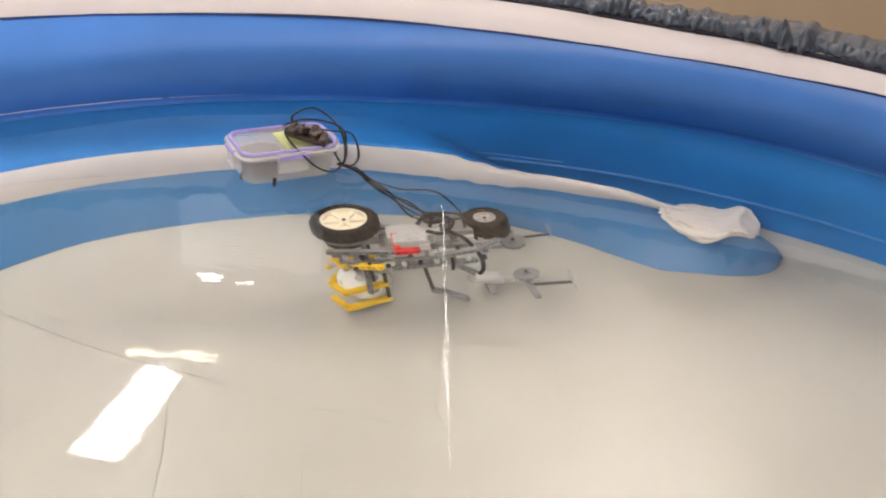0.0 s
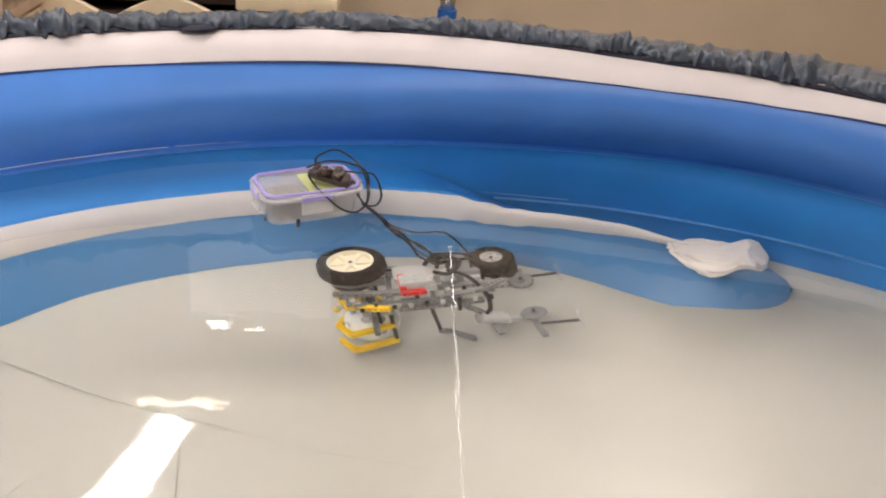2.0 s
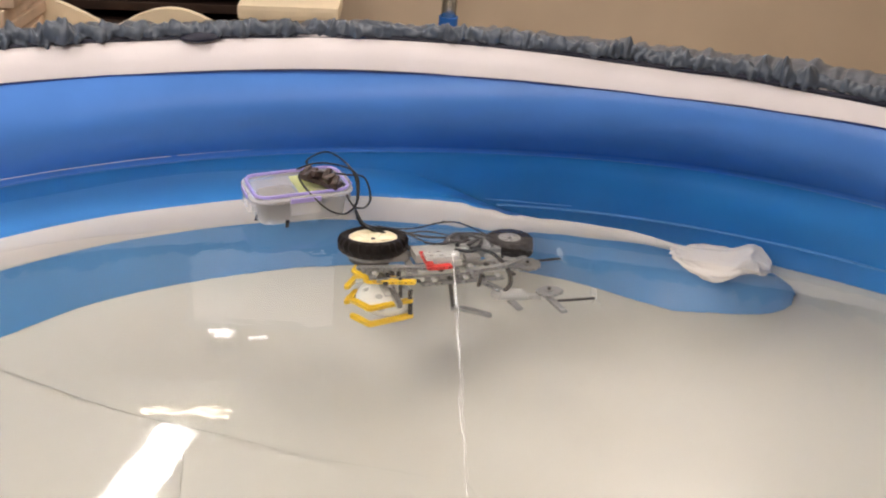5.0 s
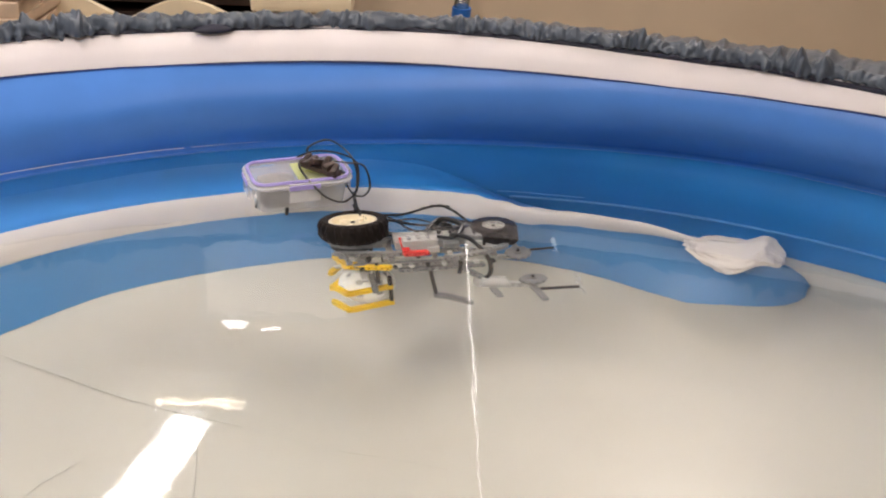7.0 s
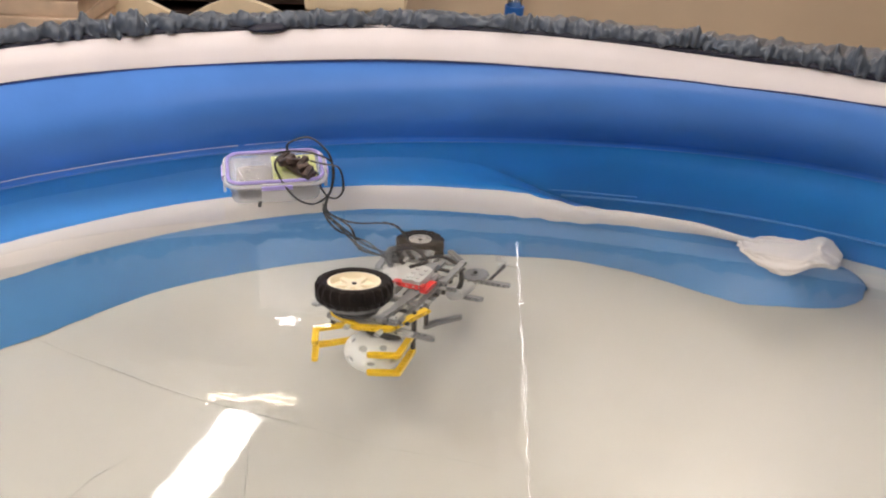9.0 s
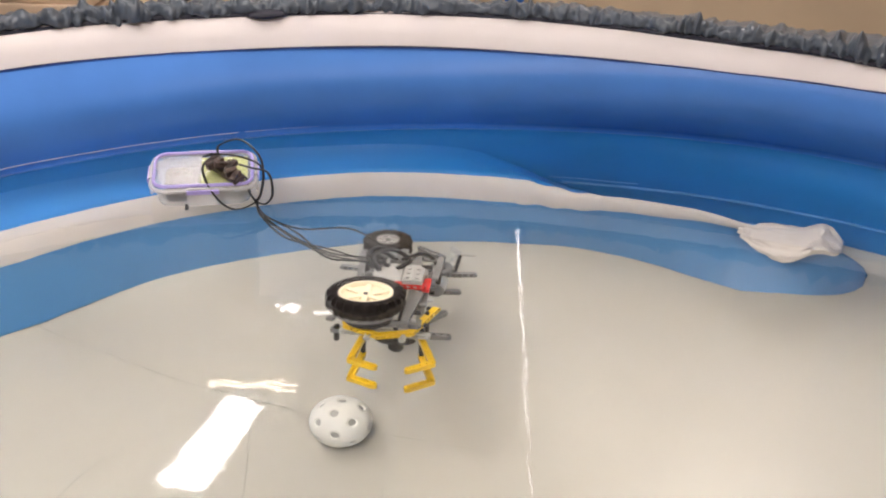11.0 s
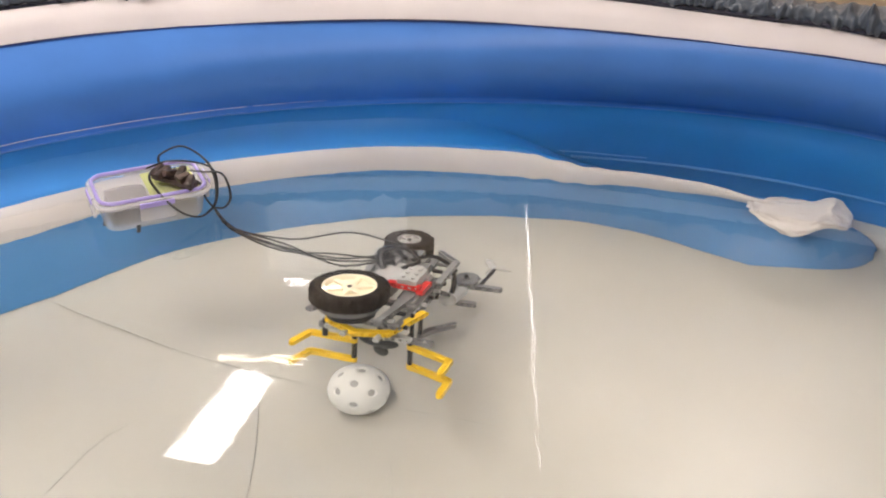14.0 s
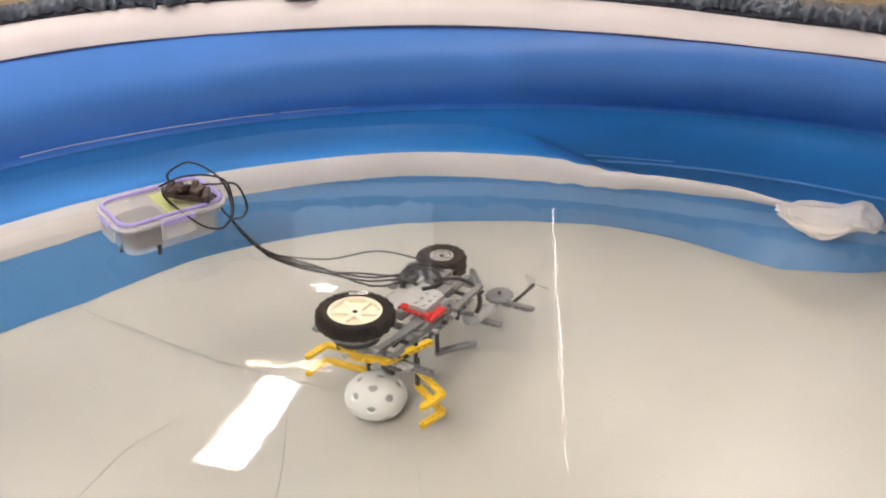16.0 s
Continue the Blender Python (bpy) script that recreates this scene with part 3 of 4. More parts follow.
for x in (0.012, -0.040, -0.110, -0.165):
    part("cross_beam", beam((x, YA - 0.036, -0.056), (x, YA + 0.036, -0.056), (1, 0, 0)), GREY, robot)
for x, z in ((-0.02, -0.036), (-0.066, -0.044), (-0.10, -0.044), (-0.14, -0.040)):
    part("motor_block", box(0.036, 0.034, 0.020, 0.002, Matrix.Translation((x, YA - 0.010, z))), LGREY if z < -0.04 else GREY, robot)
part("motor_housing", box(0.040, 0.024, 0.018, 0.004, Matrix.Translation((-0.075, YA + 0.022, -0.028))), LGREY, robot, "light grey motor housing")
part("motor_cap", tube([(-0.098, YA + 0.022, -0.028), (-0.055, YA + 0.022, -0.028)], 0.0105, 14), LGREY, robot)
part("red_beam", beam((-0.058, YA + 0.002, -0.032), (-0.058, YA + 0.034, -0.032), (1, 0, 0), 0.009, 0.009), RED, robot, "red plastic beam")
part("red_beam", beam((-0.082, YA + 0.038, -0.040), (-0.058, YA + 0.038, -0.040), (0, 1, 0), 0.008, 0.009), RED, robot, "red plastic beam")
# front shield under the big wheel
fs = bmesh.new()
bend = [(-0.026, YA - 0.052, -0.062), (0.010, YA - 0.040, -0.067), (0.026, YA - 0.004, -0.069), (0.016, YA + 0.030, -0.068), (-0.034, YA + 0.052, -0.060)]
for p0, p1 in zip(bend, bend[1:]):
    beam(p0, p1, (1, 1, 0), 0.008, 0.008, fs)
part("front_bumper", fs, YELLOW, robot, "bent yellow bumper beam")
for y in (-0.016, 0.022):
    part("bumper_pin", tube([(0.016, YA + y, -0.072), (0.030, YA + y, -0.073)], 0.004, 10), LGREY, robot)
part("float_mount", lathe([(0.0, -0.030), (0.033, -0.030), (0.035, -0.033), (0.035, -0.041), (0.030, -0.043), (0.0, -0.043)], 32), GREY, robot, "grey turntable under the big wheel")
part("float_mount", lathe([(0.0, -0.043), (0.026, -0.043), (0.027, -0.053), (0.0, -0.053)], 28, m=Matrix.Translation((0.004, 0.004, 0))), BLACK, robot, "black turntable base")
for y in (-0.034, 0.046):
    part("mount_beam", beam((0.026, y, -0.040), (-0.052, YA + (y - 0.006) * 0.8, -0.044), (0, 1, 0)), GREY, robot)
# claw carrier
part("claw_carrier", beam((-0.014, YA - 0.060, -0.098), (-0.014, YA + 0.068, -0.098), (0, 0, 1)), GREY, robot)
part("claw_carrier", beam((-0.004, YA - 0.048, -0.090), (-0.004, YA + 0.046, -0.090), (1, 0, 0)), LGREY, robot)
for x, y in ((-0.02, 0.044), (-0.02, -0.036)):
    part("upright_axle", tube([(x, YA + y, -0.055), (x, YA + y, -0.100)], 0.0026, 8), BLACK, robot)
part("carrier_end", tube([(-0.014, YA - 0.056, -0.088), (-0.014, YA - 0.056, -0.118)], 0.0034, 8), BLACK, robot)
# downward thruster screw in the middle
b = bmesh.new()
for k in range(3):
    blade = bmesh.new()
    bmesh.ops.create_uvsphere(blade, u_segments=12, v_segments=8, radius=1.0)
    blade.transform(pose(-0.012, YA + 0.010, -0.116) @ pose(0, 0, 0, 60 + 120 * k, 18, 0) @ Matrix.Translation((0, 0, 0.012)) @ Matrix.Diagonal((0.003, 0.009, 0.014, 1)))
    join(b, blade)
part("screw", b, BLACK, robot, "black plastic screw")
part("screw_shaft", tube([(-0.012, YA + 0.010, -0.070), (-0.012, YA + 0.010, -0.112)], 0.003, 8), BLACK, robot)

# grey skid legs on both sides
for s in (1,):
    part("leg_axle", tube([(-0.084, YA + 0.030 * s, -0.066), (-0.090, YA + 0.028 * s, -0.150)], 0.0028, 8), BLACK, robot)
    part("leg_axle", tube([(-0.125, YA + 0.034 * s, -0.060), (-0.120, YA + 0.036 * s, -0.096)], 0.0028, 8), BLACK, robot)
    sk = bmesh.new()
    beam((-0.090, YA + 0.028 * s, -0.149), (-0.104, YA + 0.035 * s, -0.149), (0, 0, 1), 0.0076, 0.0076, sk, 0.0013)
    beam((-0.104, YA + 0.035 * s, -0.149), (-0.128, YA + 0.055 * s, -0.149), (0, 0, 1), 0.0076, 0.0076, sk, 0.0013)
    part("skid", sk, GREY, robot, "dark grey bent skid")
    part("side_beam", beam((-0.050, YA + 0.036 * s, -0.080), (-0.150, YA + 0.032 * s, -0.082), (0, 1, 0)), GREY, robot)

# rear arch carrying the small wheels
for s in (-1, 1):
    arm = bmesh.new()
    beam((-0.104, YA + 0.044 * s, -0.052), (-0.150, YA + 0.048 * s, -0.040), (0, 1, 0), 0.0076, 0.0076, arm)
    beam((-0.150, YA + 0.048 * s, -0.040), (-0.184, YA + 0.018 * s, -0.050), (0, 0, 1), 0.0076, 0.0076, arm)
    part("rear_arm", arm, GREY, robot)

# a thruster on each side at the rear
for s in (-1, 1):
    th = new("thruster")
    th.parent = robot
    part("boom", beam((-0.112, YA + 0.030 * s, -0.076), (-0.150, YA + 0.040 * s, -0.109), (0, 1, 0)), GREY, th)
    part("motor", tube(spline([(-0.142, YA + 0.042 * s, -0.113), (-0.146, YA + 0.042 * s, -0.114), (-0.172, YA + 0.044 * s, -0.118), (-0.178, YA + 0.044 * s, -0.118)], 3), 0.0105, 16), LGREY, th, "light grey round motor", smooth=True)
    part("motor_clamp", beam((-0.158, YA + 0.050 * s, -0.127), (-0.162, YA + 0.068 * s, -0.129), (1, 0, 0)), GREY, th)
    part("strut", beam((-0.172, YA + 0.042 * s, -0.123), (-0.212, YA + 0.044 * s, -0.129), (0, 1, 0), 0.0076, 0.0076), LGREY, th)
    gear = lathe([(0.0, -0.003), (0.0150, -0.003), (0.0170, -0.0015), (0.0170, 0.0015), (0.0150, 0.003), (0.006, 0.003), (0.006, 0.005), (0.0, 0.005)], 48, wobble=lambda a, k: (0.0009 if int(a / (2 * pi) * 24 + 0.01) % 2 else -0.0007) if k in (2, 3) else 0.0)
    part("gear", gear, GREY, th, "grey toothed gear disc", m=pose(-0.210, YA + 0.042 * s, -0.118, 8 * s, 6, 0))
    part("gear_axle", tube([(-0.210, YA + 0.042 * s, -0.135), (-0.210, YA + 0.042 * s, -0.109)], 0.0024, 8), BLACK, th)
    part("guard_beam", beam((-0.208, YA + 0.048 * s, -0.129), (-0.214, YA + 0.084 * s, -0.131), (1, 0, 0)), GREY, th)
    part("shaft", tube([(-0.214, YA + 0.060 * s, -0.127), (-0.262, YA + 0.062 * s, -0.127)], 0.0026, 8), BLACK, th)
    sc = bmesh.new()
    for k in range(3):
        bl = bmesh.new()
        bmesh.ops.create_uvsphere(bl, u_segments=10, v_segments=6, radius=1.0)
        bl.transform(pose(-0.264, YA + 0.062 * s, -0.127, 30 + 120 * k, 0, 0) @ pose(0, 0, 0, 0, 0, 30) @ Matrix.Translation((0, 0, 0.011)) @ Matrix.Diagonal((0.0012, 0.006, 0.011, 1)))
        join(sc, bl)
    part("propeller", sc, PROP, th, "clear plastic propeller")
    part("cable_run", tube(spline([(-0.118, YA + 0.004 * s, -0.024), (-0.140, YA + 0.024 * s, -0.026), (-0.156, YA + 0.040 * s, -0.056), (-0.158, YA + 0.044 * s, -0.090), (-0.150, YA + 0.043 * s, -0.108)], 6), 0.0032, 8), BLACK, th)
for i in range(4):                               # knotted strands where the tether is tied on
    q = 1.6 * i
    part("cable_knot", tube(spline([(-0.112 + 0.012 * cos(q + k * 1.25), -0.004 + 0.010 * sin(q + k * 1.25), -0.026 + 0.006 * sin(2.1 * k + i)) for k in range(6)], 5), 0.0026, 8), BLACK, robot)
part("cable_tangle", tube(spline([(-0.090, YA - 0.02, -0.030), (-0.110, YA - 0.03, -0.012), (-0.135, YA - 0.010, -0.016), (-0.120, YA + 0.012, -0.026), (-0.100, YA, -0.030)], 8), 0.0034, 8), BLACK, robot, "tangled black cable")
part("cable_tangle", tube(spline([(-0.105, YA - 0.01, -0.030), (-0.118, YA - 0.036, -0.020), (-0.150, YA - 0.030, -0.024), (-0.148, YA + 0.004, -0.034)], 8), 0.003, 8), BLACK, robot, "tangled black cable")


# pins, couplings and small bricks along the frame
prng = random.Random(21)
for i in range(9):
    x = 0.008 - 0.020 * i
    part("coupling_pin", tube([(x, YA + 0.026, -0.050), (x, YA + 0.034 + 0.004 * (i % 3), -0.050)], 0.0034, 10), (LGREY, BLACK, GREY)[i % 3], robot)
    part("coupling_pin", tube([(x - 0.01, YA + 0.038, -0.066), (x - 0.01, YA + 0.046, -0.066)], 0.0032, 10), (BLACK, LGREY)[i % 2], robot)
for x, y, z, mm in ((-0.092, 0.030, -0.036, LGREY), (-0.116, 0.020, -0.036, GREY), (-0.116, -0.018, -0.034, LGREY), (-0.146, 0.006, -0.046, LGREY), (-0.042, 0.034, -0.066, LGREY), (-0.070, -0.012, -0.066, GREY)):
    part("small_brick", box(0.016 + prng.uniform(-0.003, 0.006), 0.014, 0.010 + prng.uniform(-0.002, 0.004), 0.0015, Matrix.Translation((x, YA + y, z))), mm, robot)
for i in range(3):
    for k in range(2):
        part("stud", tube([(-0.087 + 0.012 * i, YA + 0.016 + 0.011 * k, -0.019), (-0.087 + 0.012 * i, YA + 0.016 + 0.011 * k, -0.0165)], 0.0026, 10), LGREY, robot)
for x0, x1, y, z in ((-0.030, -0.090, -0.030, -0.044), (-0.060, -0.150, 0.012, -0.060), (-0.020, -0.075, 0.012, -0.082)):
    part("cross_axle", tube([(x0, YA + y, z), (x1, YA + y, z)], 0.0024, 8), BLACK, robot)


def claw(side):
    """One claw in its own space: the hinge at the origin, reaching forwards along x, hooked towards its mate."""
    c = new("claw")
    c.parent = robot
    for z in (-0.0175, 0.0175):
        y = bmesh.new()
        beam((0.0, 0, z), (0.052, side * 0.014, z), (0, 0, 1), 0.0072, 0.0076, y, 0.0013)
        beam((0.052, side * 0.014, z), (0.068, side * -0.012, z), (0, 0, 1), 0.0072, 0.0076, y, 0.0013)
        part("claw_finger", y, YELLOW, c, "bent yellow finger beam")
    part("hinge_axle", tube([(0, 0, -0.022), (0, 0, 0.040)], 0.0030, 8), BLACK, c)
    return c


claw_left, claw_right = claw(1), claw(-1)

# ---- wiffle ball ----
BALL_R = 0.0350
b = bmesh.new()
bmesh.ops.create_icosphere(b, subdivisions=5, radius=BALL_R)
holes = [Vector((0, 0, 1)), Vector((0, 0, -1))]
for lat, n, off in ((48, 6, 0.0), (8, 8, 22.0), (-36, 6, 30.0), (-66, 4, 0)):
    holes += [Vector((cos(radians(lat)) * cos(radians(off + 360 * i / n)), cos(radians(lat)) * sin(radians(off + 360 * i / n)), sin(radians(lat)))) for i in range(n)]
HOLE = radians(8.3)
dead = [fc for fc in b.faces if any(fc.calc_center_median().normalized().dot(h) > cos(HOLE) for h in holes)]
bmesh.ops.delete(b, geom=dead, context="FACES")
edge = [v for v in b.verts if v.is_boundary]
for v in edge:
    h = max(holes, key=lambda q: q.dot(v.co))
    n = v.co.normalized()
    t = (n - h * n.dot(h)).normalized()
    v.co = (h * cos(HOLE) + t * sin(HOLE)) * BALL_R
rim_edges = [e for e in b.edges if e.is_boundary]
ext = bmesh.ops.extrude_edge_only(b, edges=rim_edges)
for v in [g for g in ext["geom"] if isinstance(g, bmesh.types.BMVert)]:
    v.co *= 0.93
for fc in b.faces:
    fc.smooth = True
ball = part("perforated_ball", b, BALL_M)
tagged(ball, "white perforated plastic ball with round holes", "ball")
# inner sphere in a darker tone, for the shade seen through the holes
inner = bmesh.new()
bmesh.ops.create_icosphere(inner, subdivisions=4, radius=BALL_R * 0.925)
part("hollow_inside", inner, BALL_SHADE, ball, "inner shell of the ball, darker for the shade inside", smooth=True)

# ---- floating control box ----
control = new("plastic_food_box")
tagged(control, "translucent plastic food box with purple seal floating on water", "food box")
LX, LY = 0.130, 0.083


def rounded(lx, ly, z0, z1, r, taper=0.0, cap_top=False, cap_low=True, n=6):
    bb = bmesh.new()
    loops = []
    for z, s in ((z0, taper), (z1, 0.0)):
        loop = []
        for k, (sx, sy) in enumerate(((1, 1), (-1, 1), (-1, -1), (1, -1))):
            for i in range(n + 1):
                a = pi / 2 * (k + i / n)
                loop.append(bb.verts.new((sx * (lx / 2 - r - s) + r * cos(a), sy * (ly / 2 - r - s) + r * sin(a), z)))
        loops.append(loop)
    m_ = len(loops[0])
    for i in range(m_):
        bb.faces.new((loops[0][i], loops[0][(i + 1) % m_], loops[1][(i + 1) % m_], loops[1][i]))
    if cap_low:
        bb.faces.new(loops[0][::-1])
    if cap_top:
        bb.faces.new(loops[1])
    return bb


def loop_line(lx, ly, z, r, n=6):
    pts = []
    for k, (sx, sy) in enumerate(((1, 1), (-1, 1), (-1, -1), (1, -1))):
        for i in range(n + 1):
            a = pi / 2 * (k + i / n)
            pts.append((sx * (lx / 2 - r) + r * cos(a), sy * (ly / 2 - r) + r * sin(a), z))
    return pts + [pts[0]]


shell = part("body", rounded(LX - 0.008, LY - 0.008, -0.006, 0.030, 0.016, 0.005), CLEAR, control, "milky translucent box body", smooth=False)
part("lid", rounded(LX, LY, 0.029, 0.036, 0.018, 0.0, True, True), LID_M, control, "clear plastic lid")
part("lid_edge", tube(loop_line(LX, LY, 0.033, 0.018), 0.0026, 6, False), CLEAR, control)
part("seal", tube(loop_line(LX - 0.008, LY - 0.008, 0.0375, 0.016), 0.0022, 6, False), PURPLE, control, "purple sealing ring")
for sx, sy, wx, wy in ((0, 1, 0.04, 0.004), (0, -1, 0.04, 0.004), (1, 0, 0.004, 0.03), (-1, 0, 0.004, 0.03)):
    part("clip", box(wx, wy, 0.026, 0.0012, Matrix.Translation((sx * (LX / 2 + 0.001), sy * (LY / 2 + 0.001), 0.024))), CLEAR, control, "hinged locking clip")
    part("clip_seal", box(wx if sx == 0 else 0.002, wy if sy == 0 else 0.002, 0.006, 0.0006, Matrix.Translation((sx * (LX / 2 + 0.0035), sy * (LY / 2 + 0.0035), 0.032))), PURPLE, control)
part("battery_pack", box(0.050, 0.052, 0.032, 0.014, Matrix.Translation((-0.026, 0.000, 0.0115))), BATTERY, control, "grey battery pack inside")
part("brick", box(0.036, 0.050, 0.012, 0.003, Matrix.Translation((0.035, 0, 0.0))), LGREY, control, "grey plastic control unit inside")
part("label_paper", box(0.058, 0.060, 0.001, 0.0, Matrix.Translation((0.026, 0.002, 0.0325))), LIME, control, "lime green paper label")
prnd = random.Random(9)
BLOCK = pose(0.028, -0.016, 0.043, 0, 4, -48)
part("plug_strip", box(0.054, 0.016, 0.007, 0.0015, BLOCK), PLUG, control, "dark brown connector strip")
for i in range(6):                               # plugs side by side on the strip
    x = -0.022 + 0.009 * i
    part("plug", box(0.0080, 0.020 + prnd.uniform(-0.005, 0.006), 0.0075, 0.0018, BLOCK @ pose(x, prnd.uniform(-0.006, 0.006), 0.0056 + prnd.uniform(0, 0.004), prnd.uniform(-24, 24), prnd.uniform(-14, 14), prnd.uniform(-22, 22))), PLUG, control, "dark brown cable plug")
END = (0.068, -0.044, 0.012)
for pts in ([(0.012, 0.020, 0.052), (0.002, 0.000, 0.074), (0.024, -0.012, 0.088), (0.056, -0.014, 0.080), (0.078, -0.020, 0.052), (0.076, -0.036, 0.026), END],
            [(0.020, 0.012, 0.054), (0.022, 0.022, 0.078), (0.050, 0.022, 0.088), (0.074, 0.006, 0.068), (0.079, -0.018, 0.040), (0.074, -0.038, 0.020), END],
            [(0.010, 0.014, 0.050), (0.000, -0.014, 0.052), (0.008, -0.042, 0.040), (0.026, -0.060, 0.022), (0.048, -0.060, 0.012), END],
            [(0.034, 0.000, 0.054), (0.040, -0.018, 0.060), (0.056, -0.030, 0.044), (0.060, -0.040, 0.026), END],
            [(0.048, -0.012, 0.054), (0.064, -0.020, 0.064), (0.086, -0.030, 0.050), (0.090, -0.046, 0.026), (0.080, -0.052, 0.014), END]):
    part("cable_loop", tube(spline([(x * 0.95, y * 0.95, 0.009 + (z - 0.009) * (0.90 if z < 0.06 else 0.72)) for x, y, z in pts], 8), 0.0017, 8, flat=0.7), CABLE, control, "looped black cable")
for x, y in ((-0.022, -0.034), (-0.053, -0.004)):
    part("hook", tube([(x, y, 0.002), (x * 1.05, y * 1.05, -0.015)], 0.0026, 8), BLACK, control, "small black peg below the box")

# ---- cable between box and robot, in short stiff links ----
cable = new("tether_cable")
tagged(cable, "bundle of thin black cables between box and robot", "cable")
LINKS, STRANDS = 16, 5
# each strand: sideways bow near the box and near the robot, height, place on the robot
STRAND = [(0.004, 0.010, 0.0, -0.104, -0.006), (-0.005, 0.018, -0.006, -0.112, 0.002), (0.008, -0.006, -0.004, -0.106, -0.012), (-0.002, -0.024, 0.008, -0.154, -0.002), (0.002, 0.004, -0.010, -0.118, -0.010)]
LINK_LEN = 0.025
links = []
lb = bmesh.new()
tube([(0, 0, -LINK_LEN / 2), (0, 0, LINK_LEN / 2)], 0.0015, 8, True, lb)
link_mesh = mesh_of("cable_link", lb, CABLE, True)
for s in range(STRANDS):
    for k in range(LINKS):
        ob = new("cable_link", link_mesh)
        ob.parent = cable
        links.append((s, k, ob))

# ---- movement ----


def glide(rows, t):
    """The values of rows at the time t."""
    return [float(np.interp(t, [r[0] for r in rows], [r[i] for r in rows])) for i in range(1, len(rows[0]))]


ROBOT_ROWS = [
    (0.0, -0.073, 1.218, -0.085, -172, 5, 9),
    (0.5, -0.073, 1.218, -0.085, -172, 5, 8),
    (1.0, -0.076, 1.219, -0.085, -172, 5, 9),
    (1.5, -0.076, 1.219, -0.085, -172, 5, 8),
    (2.0, -0.075, 1.221, -0.085, -173, 5, 9),
    (2.5, -0.078, 1.221, -0.085, -173, 5, 8),
    (3.0, -0.076, 1.223, -0.080, -174, 5, 8),
    (3.5, -0.061, 1.221, -0.042, -171, 6, 5),
    (4.0, -0.038, 1.225, 0.000, -164, 9, -1),
    (6.5, -0.068, 1.225, 0.012, -170, 10, 4),
    (7.0, -0.092, 1.231, 0.012, -171, 11, 4),
    (7.5, -0.127, 1.209, 0.012, -156, 18, 6),
    (8.0, -0.150, 1.181, 0.010, -142, 18, 7),
    (8.5, -0.145, 1.120, 0.010, -123, 11, 2),
    (9.0, -0.135, 1.068, 0.010, -111, 8, 0),
    (11.5, -0.115, 1.020, 0.000, -89, 9, 0),
    (12.0, -0.125, 1.011, 0.006, -96, 12, 0),
    (12.5, -0.129, 1.003, 0.010, -100, 15, 0),
    (13.0, -0.136, 1.010, 0.000, -102, 17, 0),
    (13.5, -0.139, 1.008, -0.013, -105, 14, 0),
    (14.0, -0.143, 1.007, -0.020, -107, 13, 0),
    (14.5, -0.156, 1.002, -0.058, -115, 6, 0),
    (15.0, -0.172, 1.002, -0.082, -118, 3, 0),
    (15.5, -0.173, 1.003, -0.074, -119, 3, 0),
    (16.0, -0.167, 1.005, -0.068, -118, 4, 0),
]
BOX_ROWS = [
    (0.0, -0.155, 1.269, 26),
    (0.5, -0.146, 1.271, 25),
    (1.0, -0.141, 1.277, 25),
    (1.5, -0.137, 1.280, 24),
    (2.0, -0.135, 1.285, 24),
    (2.5, -0.138, 1.293, 23),
    (3.0, -0.140, 1.297, 23),
    (3.5, -0.141, 1.299, 22),
    (4.0, -0.142, 1.300, 22),
    (6.5, -0.170, 1.315, 20),
    (7.0, -0.170, 1.314, 20),
    (7.5, -0.173, 1.314, 20),
    (8.0, -0.190, 1.314, 19),
    (8.5, -0.225, 1.317, 16),
    (9.0, -0.271, 1.328, 14),
    (11.5, -0.372, 1.258, 10),
    (12.0, -0.389, 1.226, 14),
    (12.5, -0.400, 1.206, 18),
    (13.0, -0.399, 1.183, 22),
    (13.5, -0.401, 1.161, 25),
    (14.0, -0.397, 1.142, 29),
    (14.5, -0.395, 1.124, 32),
    (15.0, -0.399, 1.106, 35),
    (15.5, -0.403, 1.108, 38),
    (16.0, -0.402, 1.102, 41),
]
# seconds, opening of the left and right claw in degrees
CLAW_ROWS = [(0.0, 0, 0), (7.2, 0, 0), (7.7, 2, 10), (8.0, 5, 26), (8.5, 0, 32), (9.2, -10, 32), (11.4, 5, -12), (12.1, 3, -4), (12.35, 30, 50), (12.5, 86, 90), (12.7, 82, 90), (13.2, 62, 84), (14.0, 58, 74), (14.6, 54, 68), (15.2, 50, 66), (16.0, 48, 64)]
BALL_LOCAL = (-0.008, 0.030, -0.127)
BALL_REST = (-0.130, 0.966, POOL_FLOOR + BALL_R)


def robot_pose(t):
    x, y, z, head, lean, nose = glide(ROBOT_ROWS, t)
    return pose(x, y, z, -lean, 0, 0) @ pose(0, 0, 0, 0, nose, head)


def box_pose(t):
    x, y, turn = glide(BOX_ROWS, t)
    dip = float(np.interp(t, [0, 8, 9, 12.5, 13.5, 14.5], [0, 1, 9, 11, 6, 0]))
    return pose(x, y, 0.002 - 0.0005 * dip + 0.001 * sin(t * 2.1), 0, 0, turn) @ pose(0, 0, 0, dip)


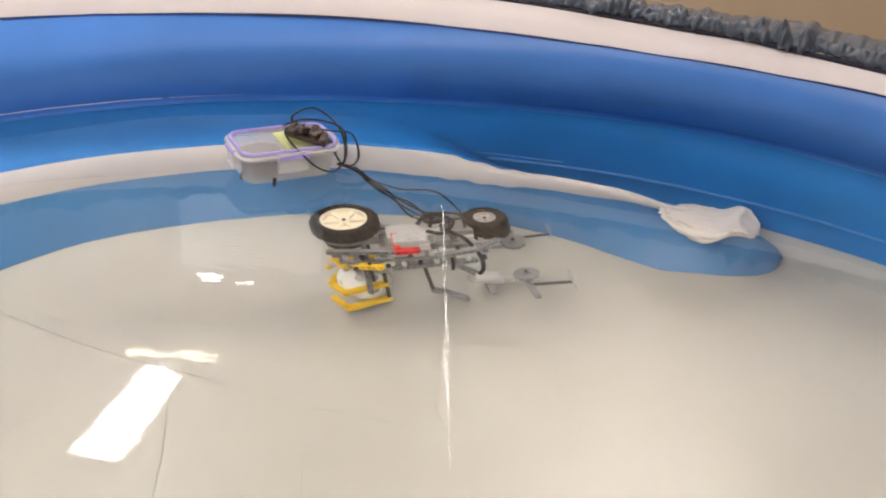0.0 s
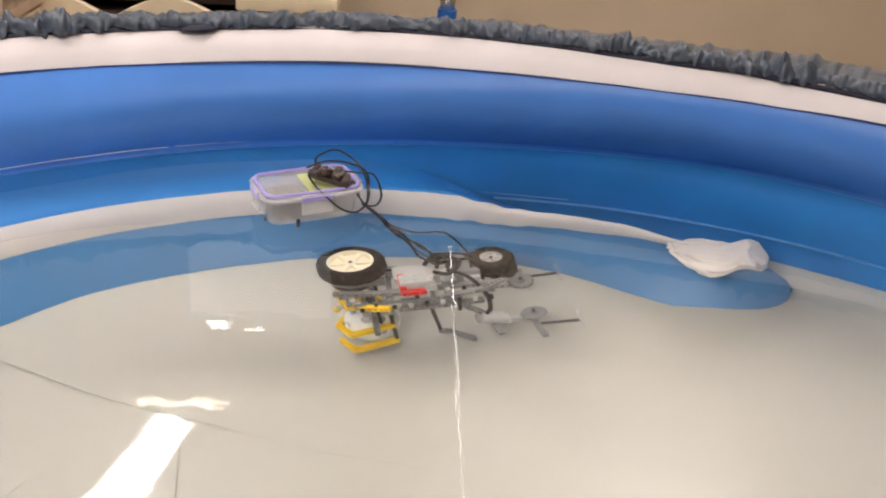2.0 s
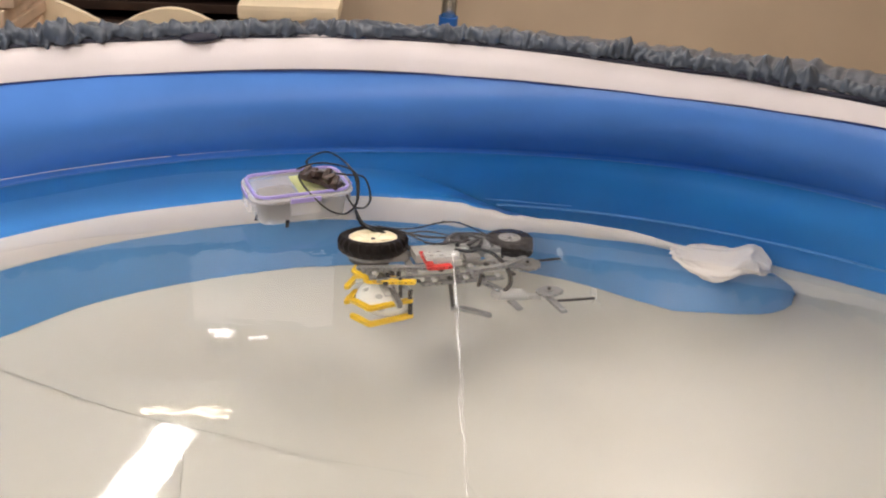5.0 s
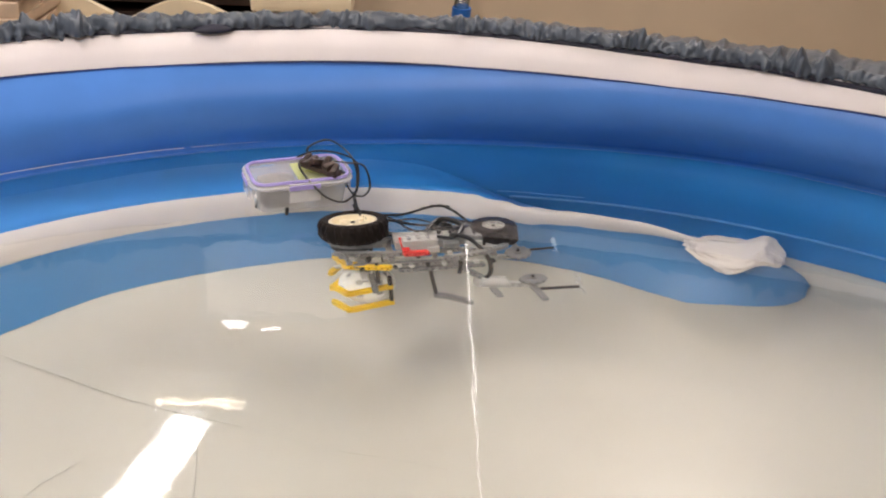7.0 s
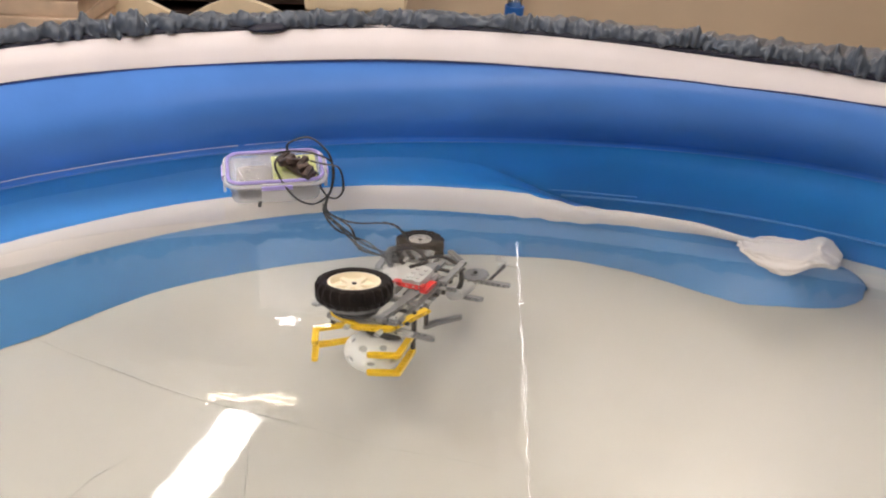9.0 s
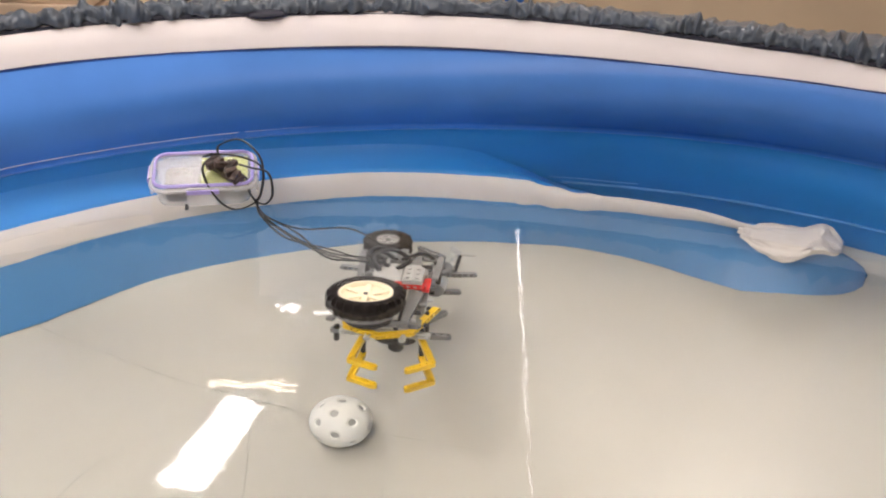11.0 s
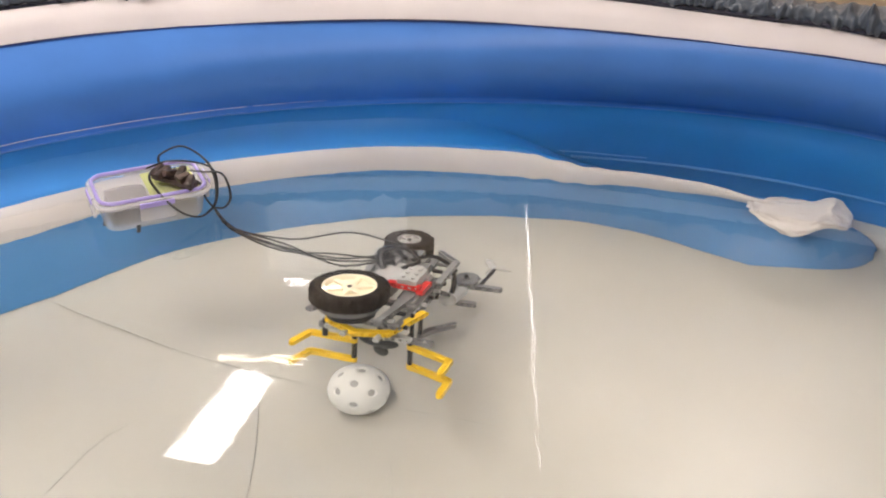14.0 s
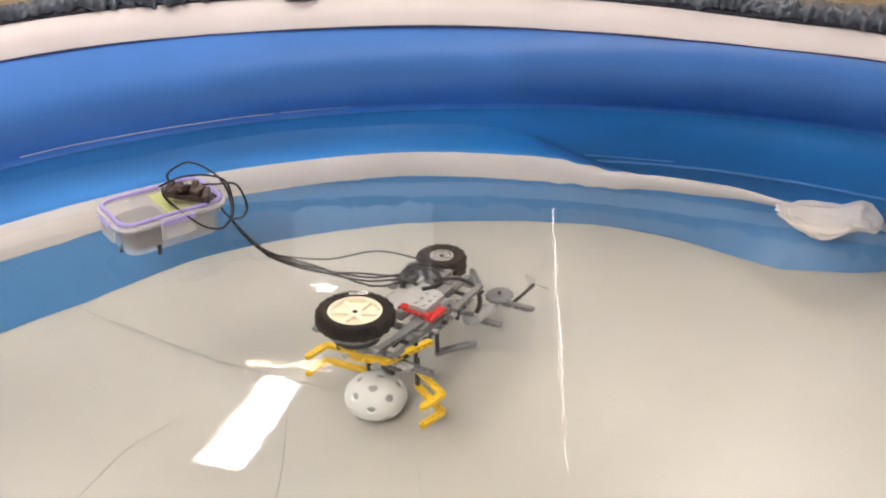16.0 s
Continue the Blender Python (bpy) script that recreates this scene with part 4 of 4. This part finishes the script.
def cable_points(t, s):
    p0 = box_pose(t) @ Vector((0.065, -0.042, 0.011))
    near, far, dz, ax, ay = STRAND[s]
    kx, ky = (float(np.interp(t, [0, 3.5, 9, 12.5, 16], v)) for v in ([0.084, 0.070, 0.060, 0.084, 0.064], [-0.060, -0.084, -0.074, -0.068, -0.112]))
    knot = box_pose(t) @ Vector((kx, ky, 0.004))          # here the strands run together
    p3 = robot_pose(t) @ Vector((ax, ay, -0.024))
    d = p3 - knot
    side = Vector((-d.y, d.x, 0)).normalized()
    if side.y > 0:
        side = -side
    slack = float(np.interp(t, [0, 8, 9, 11.5, 16], [0.0, 0.0, 0.005, 0.016, 0.016]))
    p1 = knot + d * 0.34 + side * (slack + near) + Vector((0, 0, dz * 0.4))
    p2 = knot + d * 0.70 + side * (slack + far) + Vector((0, 0, dz + 0.004))
    return spline([p0, knot + side * near * 0.4, p1, p2, p3], 20)


def link_pose(t, s, k):
    pts = cable_points(t, s)
    run = [0.0]
    for a, c in zip(pts, pts[1:]):
        run.append(run[-1] + (c - a).length)
    at_ = run[-1] * (k + 0.5) / LINKS
    i = max(j for j in range(80) if run[j] <= at_)
    a, c = pts[max(i - 2, 0)], pts[min(i + 3, 80)]
    u = (at_ - run[i]) / max(1e-6, run[i + 1] - run[i])
    return Matrix.Translation(pts[i].lerp(pts[i + 1], u)) @ (c - a).to_track_quat("Z", "Y").to_matrix().to_4x4()


def lift(t):
    """The gripper is drawn up while it carries the ball."""
    return float(np.interp(t, [0, 9.2, 11.4], [0.012, 0.011, 0.0]))


def motions():
    times = sorted({r[0] for r in ROBOT_ROWS} | {5.2, 9.6, 10.2, 10.8})
    walk(robot, [(t, robot_pose(t)) for t in times])
    walk(control, [(t, box_pose(t)) for t in times])
    walk(claw_left, [(t, pose(-0.034, YA + 0.037, -0.144 + lift(t), 0, 0, a)) for t, a, c in CLAW_ROWS])
    walk(claw_right, [(t, pose(-0.034, YA - 0.029, -0.146 + lift(t) - 0.006 * max(0.0, min(1.0, t - 11.6)), 0, 0, -c)) for t, a, c in CLAW_ROWS])
    held = []
    for t in (0.0, 0.5, 1.0, 1.5, 2.0, 2.5, 3.0, 3.5, 4.0, 5.2, 6.5, 7.0, 7.5, 8.0, 8.5, 8.8):
        m = robot_pose(t) @ Vector(BALL_LOCAL)
        held.append((t, pose(m.x, m.y, max(m.z, BALL_REST[2]), 0, 0, robot_pose(t).to_euler().z * 57.3)))
    turn = robot_pose(8.8).to_euler().z * 57.3
    held += [(9.2, pose(-0.118, 1.045, -0.185, 12, 0, turn + 5)), (9.8, pose(-0.130, 1.000, BALL_REST[2], 25, 0, turn + 8)), (10.6, pose(-0.140, 0.972, BALL_REST[2], 40, 0, turn + 10)), (11.5, pose(-0.142, 0.974, BALL_REST[2], 42, 4, turn + 10)), (13.0, pose(-0.133, 0.974, BALL_REST[2], 42, 6, turn + 10)),
             (14.0, pose(-0.133, 0.983, BALL_REST[2], 36, 6, turn + 10)), (14.5, pose(-0.135, 0.987, BALL_REST[2], 34, 6, turn + 10)), (15.0, pose(-0.142, 0.983, BALL_REST[2], 34, 2, turn + 10)), (16.0, pose(-0.144, 0.981, BALL_REST[2], 34, 2, turn + 10))]
    walk(ball, held)
    for s, k, ob in links:
        walk(ob, [(t, link_pose(t, s, k)) for t in times])


motions()
